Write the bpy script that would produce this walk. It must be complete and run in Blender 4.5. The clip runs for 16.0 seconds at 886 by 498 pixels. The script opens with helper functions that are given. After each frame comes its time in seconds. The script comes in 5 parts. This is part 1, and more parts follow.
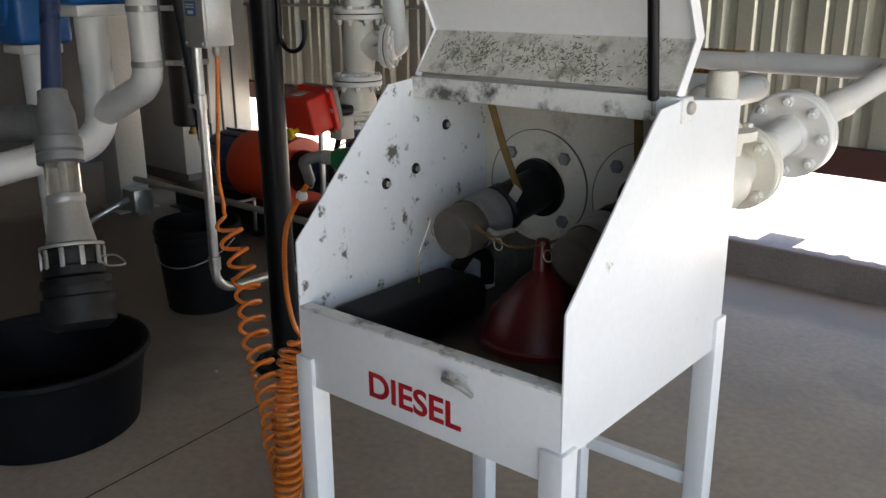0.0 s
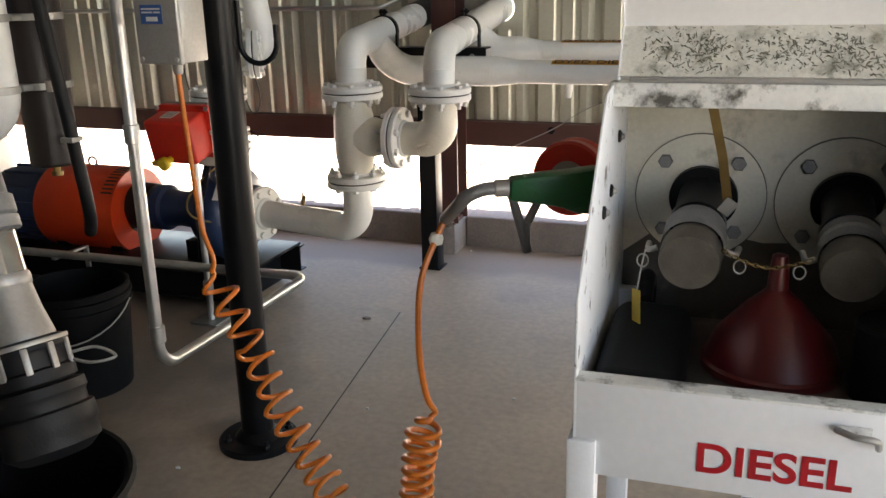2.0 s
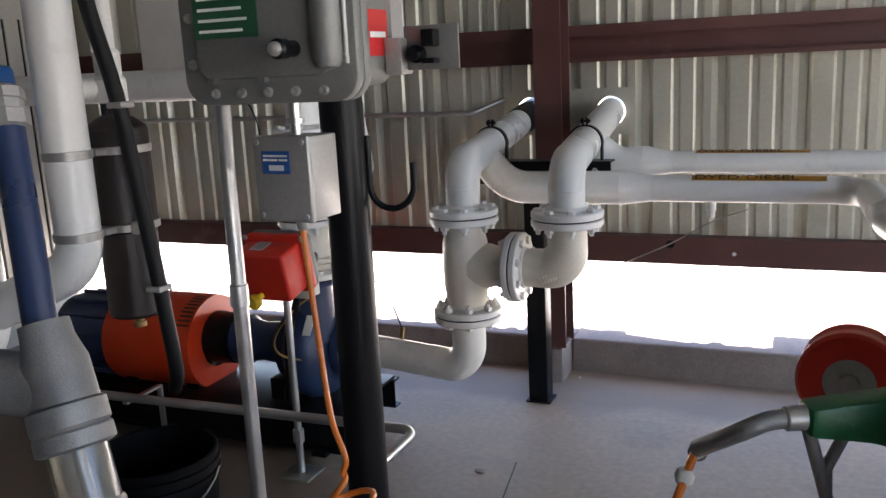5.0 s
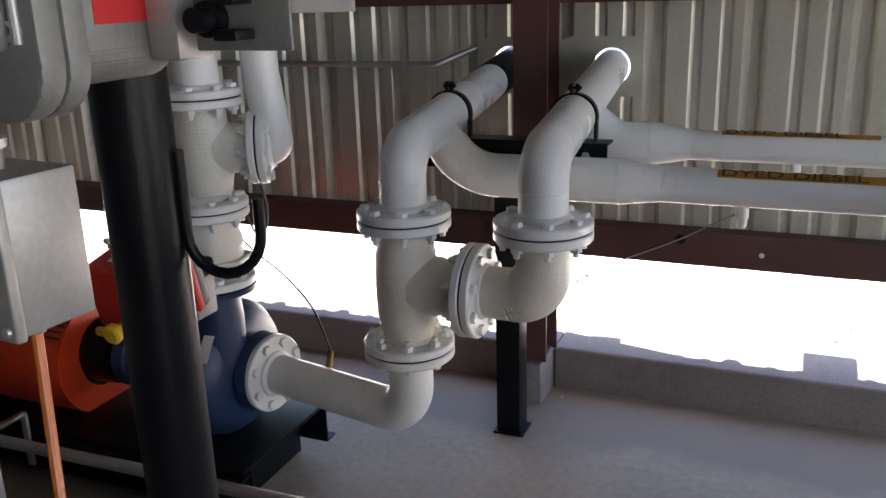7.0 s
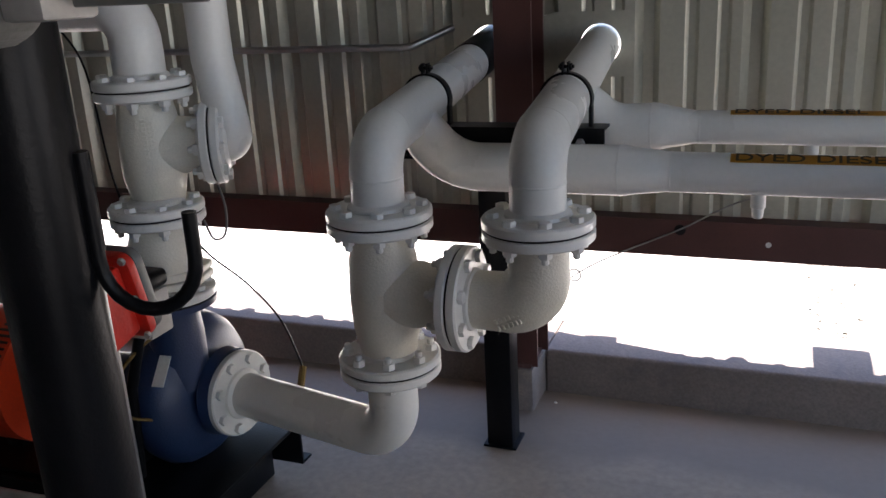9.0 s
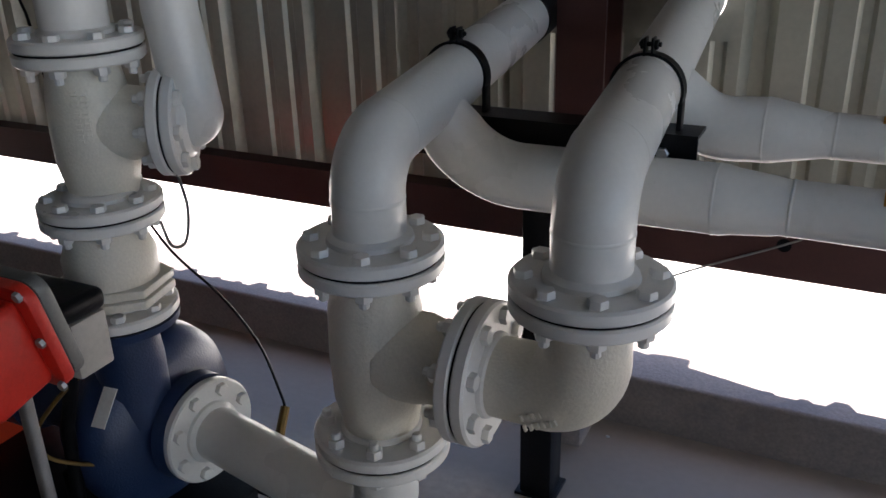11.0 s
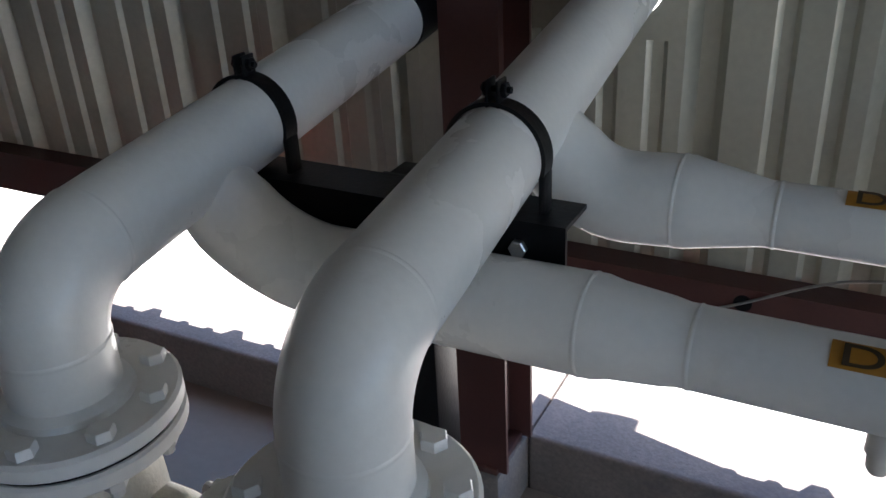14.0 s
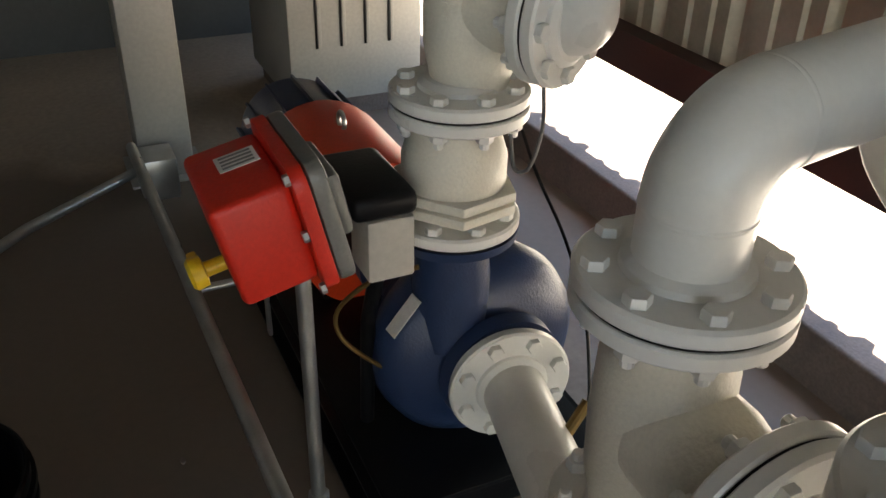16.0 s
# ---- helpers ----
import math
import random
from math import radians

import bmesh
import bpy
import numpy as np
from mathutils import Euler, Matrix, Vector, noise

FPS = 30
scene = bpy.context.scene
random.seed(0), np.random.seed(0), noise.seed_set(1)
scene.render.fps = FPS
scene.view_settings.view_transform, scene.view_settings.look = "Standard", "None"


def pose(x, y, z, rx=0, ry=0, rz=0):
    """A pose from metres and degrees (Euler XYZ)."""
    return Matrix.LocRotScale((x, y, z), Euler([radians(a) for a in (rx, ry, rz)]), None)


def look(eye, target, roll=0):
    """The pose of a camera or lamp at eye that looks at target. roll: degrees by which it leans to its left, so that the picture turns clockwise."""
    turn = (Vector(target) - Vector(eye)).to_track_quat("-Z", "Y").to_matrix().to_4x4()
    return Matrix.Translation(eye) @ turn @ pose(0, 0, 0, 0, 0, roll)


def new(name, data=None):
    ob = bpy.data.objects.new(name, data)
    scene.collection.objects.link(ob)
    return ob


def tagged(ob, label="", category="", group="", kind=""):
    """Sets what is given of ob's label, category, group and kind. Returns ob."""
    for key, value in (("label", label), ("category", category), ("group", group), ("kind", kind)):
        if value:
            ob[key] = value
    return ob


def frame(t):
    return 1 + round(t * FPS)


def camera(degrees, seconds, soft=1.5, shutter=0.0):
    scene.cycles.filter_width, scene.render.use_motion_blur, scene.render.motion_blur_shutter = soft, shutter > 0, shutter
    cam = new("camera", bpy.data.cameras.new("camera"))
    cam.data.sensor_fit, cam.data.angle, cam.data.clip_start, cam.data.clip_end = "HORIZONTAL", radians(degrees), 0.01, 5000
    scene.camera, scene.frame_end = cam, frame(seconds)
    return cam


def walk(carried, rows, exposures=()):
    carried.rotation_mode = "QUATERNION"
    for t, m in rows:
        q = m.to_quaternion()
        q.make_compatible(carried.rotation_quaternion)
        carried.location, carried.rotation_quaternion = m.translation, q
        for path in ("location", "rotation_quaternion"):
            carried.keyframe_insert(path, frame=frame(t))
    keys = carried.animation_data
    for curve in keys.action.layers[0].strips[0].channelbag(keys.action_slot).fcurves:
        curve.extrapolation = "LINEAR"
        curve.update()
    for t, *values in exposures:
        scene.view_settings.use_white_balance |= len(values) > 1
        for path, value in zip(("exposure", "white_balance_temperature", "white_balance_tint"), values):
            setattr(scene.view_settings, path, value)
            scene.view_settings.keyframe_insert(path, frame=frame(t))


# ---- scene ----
cam = camera(54.0, 16.0)
PATH = [
    (0, (0.487, 0.207, 1.297), (-0.806, 1.616, 0.711), -0.4),
    (0.5, (0.2, 0.098, 1.302), (-0.879, 1.678, 0.719), 0.2),
    (1, (-0.067, 0.048, 1.308), (-0.97, 1.73, 0.712), -0.7),
    (1.5, (-0.292, -0.034, 1.295), (-1.061, 1.715, 0.704), -1.1),
    (2, (-0.52, -0.022, 1.293), (-1.191, 1.766, 0.697), -1.4),
    (2.5, (-0.665, 0.03, 1.33), (-1.305, 1.834, 0.749), -1.7),
    (3, (-0.788, 0.054, 1.37), (-1.436, 1.869, 0.838), -1.7),
    (3.5, (-0.859, 0.086, 1.399), (-1.569, 1.892, 0.916), -1.7),
    (4, (-0.908, 0.132, 1.407), (-1.68, 1.924, 0.964), -1.9),
    (4.2, (-0.909, 0.137, 1.4), (-1.693, 1.929, 0.976), -2.4),
    (6.3, (-1.111, 0.867, 1.396), (-1.828, 2.671, 0.917), -2.2),
    (6.5, (-1.137, 0.951, 1.426), (-1.844, 2.747, 0.903), -1.9),
    (7, (-1.092, 1.105, 1.435), (-1.846, 2.862, 0.849), -1.8),
    (7.5, (-1.11, 1.166, 1.411), (-1.855, 2.919, 0.798), -1.8),
    (8, (-1.128, 1.204, 1.402), (-1.873, 2.954, 0.782), -2.1),
    (8.5, (-1.13, 1.25, 1.398), (-1.882, 2.996, 0.778), -2.7),
    (9, (-1.197, 1.321, 1.393), (-1.898, 3.092, 0.781), -3.1),
    (9.2, (-1.245, 1.374, 1.394), (-1.916, 3.158, 0.781), -3.2),
    (11.5, (-1.328, 2.052, 1.428), (-2.175, 3.673, 0.618), -1.4),
    (12, (-1.317, 2.224, 1.412), (-2.101, 3.899, 0.65), -2.7),
    (12.5, (-1.315, 2.382, 1.44), (-1.996, 4.066, 0.602), -4.1),
    (13, (-1.246, 2.467, 1.445), (-1.88, 4.128, 0.53), -4.2),
    (13.5, (-1.232, 2.491, 1.44), (-1.913, 4.126, 0.511), -3.8),
    (14, (-1.274, 2.481, 1.444), (-2.132, 4.043, 0.536), -3.1),
    (14.5, (-1.295, 2.474, 1.391), (-2.421, 3.863, 0.496), -1.4),
    (15, (-1.292, 2.456, 1.334), (-2.637, 3.546, 0.333), 1.2),
    (15.5, (-1.333, 2.422, 1.338), (-2.753, 3.29, 0.23), 2.0),
    (16, (-1.419, 2.411, 1.367), (-2.974, 3.145, 0.346), 1.3),
]
EXPOSURES = [(0.0, 2.75, 6900, 12), (1.0, 3.05, 7400, 13), (2.0, 3.45, 7650, 14), (3.0, 3.5, 7300, 15), (4.0, 3.4, 6700, 16), (6.5, 2.95, 6450, 17), (9.0, 2.38, 6350, 17), (11.5, 2.25, 6150, 13), (12.0, 2.03, 6000, 11), (13.2, 1.97, 5900, 11), (14.0, 2.35, 5950, 11), (14.5, 2.45, 6250, 12), (15.0, 2.4, 6550, 11), (15.5, 2.2, 7100, 12), (16.0, 2.85, 7450, 10)]
walk(cam, [(t, look(eye, target, roll)) for t, eye, target, roll in PATH], EXPOSURES)

# ---- world, sun ----
SUN_ELEVATION, SUN_AZIMUTH = 87.0, 0.0
world = bpy.data.worlds.new("world")
scene.world = world
world.use_nodes = True
wn = world.node_tree.nodes
sky = wn.new("ShaderNodeTexSky")
sky.sky_type, sky.sun_disc = "NISHITA", False
sky.sun_elevation, sky.sun_rotation = radians(SUN_ELEVATION), radians(SUN_AZIMUTH)
wn["Background"].inputs["Strength"].default_value = 0.1
world.node_tree.links.new(sky.outputs[0], wn["Background"].inputs["Color"])
sun = new("sun", bpy.data.lights.new("sun", "SUN"))
sun.data.energy, sun.data.angle, sun.data.color = 5.0, radians(0.6), (1.0, 0.96, 0.9)
sun.matrix_world = look((0, 10 * math.cos(radians(SUN_ELEVATION)), 10 * math.sin(radians(SUN_ELEVATION))), (0, 0, 0))


# ---- materials ----
def material(name, color, rough=0.5, metal=0.0, vary=0.12, scale=6.0, grain=0.06, bump=0.05, dirt=None, dirt_at=(0.55, 0.75), dirt_scale=3.0, glass=0.0, island=0.0, spec=0.5):
    """Paint, metal or plastic with broad mottling, fine grain, relief and stains."""
    m = bpy.data.materials.new(name)
    m.use_nodes = True
    nt = m.node_tree
    n, l = nt.nodes, nt.links
    b = n["Principled BSDF"]
    co = n.new("ShaderNodeTexCoord")
    big = n.new("ShaderNodeTexNoise")
    big.inputs["Scale"].default_value, big.inputs["Detail"].default_value = scale, 6
    fine = n.new("ShaderNodeTexNoise")
    fine.inputs["Scale"].default_value, fine.inputs["Detail"].default_value = scale * 25, 4
    l.new(co.outputs["Object"], big.inputs["Vector"])
    l.new(co.outputs["Object"], fine.inputs["Vector"])
    ramp = n.new("ShaderNodeMapRange")
    ramp.inputs["From Min"].default_value, ramp.inputs["From Max"].default_value = 0.3, 0.7
    ramp.inputs["To Min"].default_value, ramp.inputs["To Max"].default_value = 1 - vary, 1 + vary
    l.new(big.outputs["Fac"], ramp.inputs["Value"])
    ramp2 = n.new("ShaderNodeMapRange")
    ramp2.inputs["From Min"].default_value, ramp2.inputs["From Max"].default_value = 0.3, 0.7
    ramp2.inputs["To Min"].default_value, ramp2.inputs["To Max"].default_value = 1 - grain, 1 + grain
    l.new(fine.outputs["Fac"], ramp2.inputs["Value"])
    mul = n.new("ShaderNodeMath")
    mul.operation = "MULTIPLY"
    l.new(ramp.outputs[0], mul.inputs[0])
    l.new(ramp2.outputs[0], mul.inputs[1])
    sc = n.new("ShaderNodeVectorMath")
    sc.operation = "SCALE"
    sc.inputs[0].default_value = color
    l.new(mul.outputs[0], sc.inputs["Scale"])
    last = sc.outputs[0]
    if island:
        info = n.new("ShaderNodeObjectInfo")
        r3 = n.new("ShaderNodeMapRange")
        r3.inputs["To Min"].default_value, r3.inputs["To Max"].default_value = 1 - island, 1 + island
        l.new(info.outputs["Random"], r3.inputs["Value"])
        s2 = n.new("ShaderNodeVectorMath")
        s2.operation = "SCALE"
        l.new(last, s2.inputs[0])
        l.new(r3.outputs[0], s2.inputs["Scale"])
        last = s2.outputs[0]
    if dirt:
        dn = n.new("ShaderNodeTexNoise")
        dn.inputs["Scale"].default_value, dn.inputs["Detail"].default_value, dn.inputs["Roughness"].default_value = dirt_scale, 10, 0.65
        l.new(co.outputs["Object"], dn.inputs["Vector"])
        dr = n.new("ShaderNodeMapRange")
        dr.inputs["From Min"].default_value, dr.inputs["From Max"].default_value = dirt_at
        l.new(dn.outputs["Fac"], dr.inputs["Value"])
        mix = n.new("ShaderNodeMix")
        mix.data_type = "RGBA"
        l.new(dr.outputs[0], mix.inputs["Factor"])
        l.new(last, mix.inputs[6])
        mix.inputs[7].default_value = (*dirt, 1)
        last = mix.outputs[2]
    l.new(last, b.inputs["Base Color"])
    rr = n.new("ShaderNodeMapRange")
    rr.inputs["To Min"].default_value, rr.inputs["To Max"].default_value = max(0.03, rough - 0.12), min(1, rough + 0.12)
    l.new(big.outputs["Fac"], rr.inputs["Value"])
    l.new(rr.outputs[0], b.inputs["Roughness"])
    b.inputs["Metallic"].default_value = metal
    b.inputs["Specular IOR Level"].default_value = spec
    if glass:
        b.inputs["Transmission Weight"].default_value = glass
    if bump:
        bp = n.new("ShaderNodeBump")
        bp.inputs["Strength"].default_value, bp.inputs["Distance"].default_value = bump, 0.01
        l.new(fine.outputs["Fac"], bp.inputs["Height"])
        l.new(bp.outputs[0], b.inputs["Normal"])
    return m


PIPE = material("white_pipe_paint", (0.74, 0.73, 0.70), 0.30, vary=0.04, scale=4, grain=0.02, bump=0.03, dirt=(0.5, 0.46, 0.38), dirt_at=(0.62, 0.85))
CAST = material("white_cast_paint", (0.70, 0.665, 0.575), 0.4, vary=0.05, scale=8, grain=0.05, bump=0.16, dirt=(0.42, 0.38, 0.3), dirt_at=(0.6, 0.85))
BACKPAINT = material("aged_cream_paint", (0.56, 0.53, 0.45), 0.5, vary=0.08, scale=5, grain=0.05, bump=0.04, dirt=(0.14, 0.12, 0.09), dirt_at=(0.54, 0.74), dirt_scale=7)
SCUFFED = material("scuffed_side_paint", (0.76, 0.77, 0.78), 0.42, vary=0.04, scale=3, grain=0.02, bump=0.03, dirt=(0.13, 0.12, 0.1), dirt_at=(0.60, 0.66), dirt_scale=20)
GRIMY = material("grimy_lid_paint", (0.62, 0.61, 0.55), 0.55, vary=0.1, scale=8, grain=0.08, bump=0.06, dirt=(0.2, 0.19, 0.14), dirt_at=(0.5, 0.72), dirt_scale=26)
BOXPAINT = material("white_box_paint", (0.78, 0.79, 0.80), 0.4, vary=0.03, scale=3, grain=0.02, bump=0.03, dirt=(0.3, 0.28, 0.24), dirt_at=(0.68, 0.74), dirt_scale=14)
BOXRIM = material("scuffed_box_paint", (0.72, 0.72, 0.69), 0.5, vary=0.05, scale=5, grain=0.05, bump=0.05, dirt=(0.09, 0.085, 0.07), dirt_at=(0.52, 0.66), dirt_scale=18)
CLEAN = material("white_leg_paint", (0.78, 0.79, 0.80), 0.4, vary=0.03, grain=0.02, bump=0.03, dirt=(0.4, 0.37, 0.3), dirt_at=(0.64, 0.8))
BLACK = material("black_steel_paint", (0.006, 0.006, 0.007), 0.36, vary=0.2, bump=0.06, dirt=(0.02, 0.018, 0.016), dirt_at=(0.6, 0.85), spec=0.16)
BROWN = material("dark_red_primer", (0.075, 0.027, 0.022), 0.55, vary=0.18, scale=5, bump=0.05, dirt=(0.2, 0.13, 0.1), dirt_at=(0.62, 0.8))
GALV = material("galvanised_wall_sheet", (0.50, 0.485, 0.405), 0.33, metal=0.45, vary=0.1, scale=2.5, grain=0.05, bump=0.02, dirt=(0.3, 0.27, 0.2), dirt_at=(0.55, 0.85))
# Near-black on purpose, so the west and south walls bounce little light.
ENDWALL = material("low_bounce_wall", (0.07, 0.068, 0.065), 0.6, vary=0.12, scale=2)
# Dark underside, chosen to cut the light bounced down into the bay.
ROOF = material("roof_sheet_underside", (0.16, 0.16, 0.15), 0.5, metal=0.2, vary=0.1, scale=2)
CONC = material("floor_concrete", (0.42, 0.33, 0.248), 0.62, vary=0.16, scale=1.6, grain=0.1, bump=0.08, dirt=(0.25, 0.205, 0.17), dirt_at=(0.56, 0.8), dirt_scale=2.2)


def tide_mark(m, color, y0, y1):
    """A damp-stained band of slab along the curb, with a wandering edge."""
    n, l = m.node_tree.nodes, m.node_tree.links
    b = n["Principled BSDF"]
    co, sep = n.new("ShaderNodeTexCoord"), n.new("ShaderNodeSeparateXYZ")
    nz = n.new("ShaderNodeTexNoise")
    nz.inputs["Scale"].default_value, nz.inputs["Detail"].default_value = 2.5, 5
    l.new(co.outputs["Object"], sep.inputs[0])
    l.new(co.outputs["Object"], nz.inputs["Vector"])
    ad = n.new("ShaderNodeMath")
    ad.operation, ad.inputs[2].default_value = "MULTIPLY_ADD", -0.15
    ad.inputs[1].default_value = 0.3
    l.new(nz.outputs["Fac"], ad.inputs[0])
    sm = n.new("ShaderNodeMath")
    l.new(ad.outputs[0], sm.inputs[0])
    l.new(sep.outputs["Y"], sm.inputs[1])
    mr = n.new("ShaderNodeMapRange")
    mr.inputs["From Min"].default_value, mr.inputs["From Max"].default_value, mr.inputs["To Max"].default_value = y0, y1, 0.75
    l.new(sm.outputs[0], mr.inputs["Value"])
    mix = n.new("ShaderNodeMix")
    mix.data_type = "RGBA"
    l.new(mr.outputs[0], mix.inputs["Factor"])
    l.new(b.inputs["Base Color"].links[0].from_socket, mix.inputs[6])
    mix.inputs[7].default_value = (*color, 1)
    l.new(mix.outputs[2], b.inputs["Base Color"])


tide_mark(CONC, (0.26, 0.213, 0.178), 3.50, 3.60)


def stain_and_shade(m, color, x, y, radius):
    """Shade of the west floor put into the slab colour as a ragged-edged stain."""
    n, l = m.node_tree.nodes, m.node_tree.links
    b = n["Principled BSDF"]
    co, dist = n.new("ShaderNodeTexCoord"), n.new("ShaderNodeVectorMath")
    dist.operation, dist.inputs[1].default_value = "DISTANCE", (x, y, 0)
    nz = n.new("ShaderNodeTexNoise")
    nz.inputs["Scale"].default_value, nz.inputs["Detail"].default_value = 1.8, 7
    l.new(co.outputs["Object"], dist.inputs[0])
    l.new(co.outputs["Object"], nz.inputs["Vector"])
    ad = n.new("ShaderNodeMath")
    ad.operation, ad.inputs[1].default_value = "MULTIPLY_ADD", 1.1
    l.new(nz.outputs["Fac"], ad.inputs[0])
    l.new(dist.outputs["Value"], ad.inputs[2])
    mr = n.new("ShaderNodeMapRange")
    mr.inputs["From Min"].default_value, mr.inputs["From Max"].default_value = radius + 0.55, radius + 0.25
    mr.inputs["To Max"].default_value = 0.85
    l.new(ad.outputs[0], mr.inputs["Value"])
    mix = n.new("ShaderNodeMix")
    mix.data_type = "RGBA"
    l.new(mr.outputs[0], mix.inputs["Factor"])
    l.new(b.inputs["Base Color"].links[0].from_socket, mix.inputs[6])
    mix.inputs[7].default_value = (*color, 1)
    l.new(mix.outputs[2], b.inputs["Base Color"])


# Darkens the slab round pump, bucket and tub in place of shade there.
stain_and_shade(CONC, (0.15, 0.118, 0.092), -3.4, 1.8, 1.5)
CURB = material("curb_concrete", (0.21, 0.17, 0.148), 0.8, vary=0.14, scale=5, grain=0.14, bump=0.2, dirt=(0.13, 0.11, 0.11), dirt_at=(0.55, 0.75), dirt_scale=6)
APRON = material("apron_concrete", (0.62, 0.58, 0.52), 0.85, vary=0.1, scale=2, grain=0.08, bump=0.1)
SAND = material("desert_ground", (0.5, 0.46, 0.4), 0.9, vary=0.2, scale=0.6, grain=0.15, bump=0.2)
STONE = material("gravel_stone", (0.34, 0.31, 0.27), 0.85, vary=0.25, scale=30, island=0.3)
NAVY = material("navy_pump_paint", (0.018, 0.035, 0.09), 0.35, vary=0.12, scale=8, bump=0.12, dirt=(0.05, 0.05, 0.06), dirt_at=(0.58, 0.8))
ORANGE = material("orange_guard_paint", (0.64, 0.046, 0.009), 0.42, vary=0.08, scale=5, bump=0.04)
RED = material("red_enclosure_paint", (0.62, 0.025, 0.012), 0.45, vary=0.1, scale=6, bump=0.12, dirt=(0.3, 0.03, 0.02), dirt_at=(0.55, 0.8))
YELLOW = material("yellow_plastic", (0.7, 0.45, 0.02), 0.45, vary=0.08)
TAGY = material("olive_yellow_tag", (0.34, 0.23, 0.02), 0.5, vary=0.15, bump=0)
LABELY = material("amber_pipe_label", (0.42, 0.19, 0.02), 0.45, vary=0.06, bump=0)
LABELINK = material("faded_label_ink", (0.05, 0.03, 0.012), 0.5, vary=0.1, bump=0)
INK = material("black_ink", (0.02, 0.015, 0.012), 0.5, vary=0.05, bump=0)
REDINK = material("red_letters", (0.42, 0.008, 0.015), 0.45, vary=0.06, bump=0)
STEEL = material("stainless_steel", (0.37, 0.358, 0.335), 0.42, metal=0.5, vary=0.08, scale=5, grain=0.06, bump=0.03)
ZINC = material("galvanised_conduit", (0.55, 0.55, 0.54), 0.33, metal=0.9, vary=0.14, scale=12, bump=0.04)
ALU = material("cast_aluminium", (0.19, 0.19, 0.178), 0.5, metal=0.4, vary=0.08, scale=6, grain=0.06, bump=0.08)
GREY = material("grey_cast_fitting", (0.22, 0.22, 0.22), 0.5, metal=0.5, vary=0.16, scale=14, grain=0.12, bump=0.15, dirt=(0.1, 0.1, 0.1), dirt_at=(0.55, 0.75))
RUBBER = material("black_rubber", (0.007, 0.007, 0.008), 0.55, vary=0.2, bump=0.08, dirt=(0.03, 0.027, 0.024), dirt_at=(0.56, 0.8), spec=0.3)
TUB = material("black_plastic", (0.004, 0.004, 0.005), 0.55, vary=0.2, scale=4, bump=0.03, dirt=(0.014, 0.012, 0.011), dirt_at=(0.56, 0.8), spec=0.12)
# Oil-dark paint; on the back panel it also carries the inner shade.
SOAKED_SHADE = material("soaked_and_shaded_paint", (0.075, 0.065, 0.055), 0.35, vary=0.3, scale=6, grain=0.1, bump=0.05, dirt=(0.2, 0.18, 0.15), dirt_at=(0.58, 0.75), dirt_scale=7)
OIL = material("dark_waste_oil", (0.004, 0.004, 0.004), 0.08, vary=0.1, bump=0)
HOSE = material("orange_polyurethane", (0.62, 0.16, 0.02), 0.3, vary=0.08, bump=0)
GREEN = material("green_clamp_paint", (0.008, 0.13, 0.045), 0.4, vary=0.12, bump=0.08)
BLUE = material("blue_meter_paint", (0.012, 0.11, 0.34), 0.4, vary=0.1, bump=0.1)
NAVYPIPE = material("navy_plastic_pipe", (0.02, 0.035, 0.085), 0.3, vary=0.1, bump=0)
DARKRED = material("red_funnel_plastic", (0.10, 0.006, 0.007), 0.35, vary=0.1, bump=0.02)
VESSEL = material("dark_brown_filter", (0.016, 0.010, 0.009), 0.45, vary=0.15, bump=0.06)
CAPM = material("worn_aluminium_cap", (0.125, 0.11, 0.09), 0.55, metal=0.5, vary=0.2, scale=25, grain=0.15, bump=0.2)
BRASS = material("tarnished_brass", (0.2, 0.13, 0.045), 0.45, metal=0.7, vary=0.2, scale=15)
SIGHT = material("sight_glass", (0.85, 0.82, 0.74), 0.08, vary=0.03, glass=0.9, bump=0)
OFFWHITE = material("off_white_cabinet", (0.42, 0.40, 0.36), 0.45, vary=0.06, scale=3, bump=0.02, dirt=(0.35, 0.32, 0.27), dirt_at=(0.6, 0.85))
BLUEPLATE = material("blue_label", (0.02, 0.08, 0.26), 0.4, vary=0.05, bump=0)
GREENPLATE = material("green_label", (0.015, 0.07, 0.035), 0.45, vary=0.08, bump=0)
REDPLATE = material("red_label", (0.5, 0.02, 0.02), 0.45, vary=0.05, bump=0)
PALE = material("pale_plate", (0.7, 0.69, 0.66), 0.5, vary=0.05, bump=0)
CABLE = material("grey_cable", (0.12, 0.12, 0.12), 0.5, vary=0.1, bump=0)
LOOSE = material("pale_debris", (0.6, 0.58, 0.54), 0.7, vary=0.1)


# ---- mesh helpers ----
def thing(name, at, label, category, group="", kind=""):
    ob = new(name)
    ob.location = at
    ob.empty_display_size = 0.05
    return tagged(ob, label, category, group, kind)


def base_of(ob):
    m = Vector((0, 0, 0))
    while ob is not None:
        m += ob.location
        ob = ob.parent
    return m


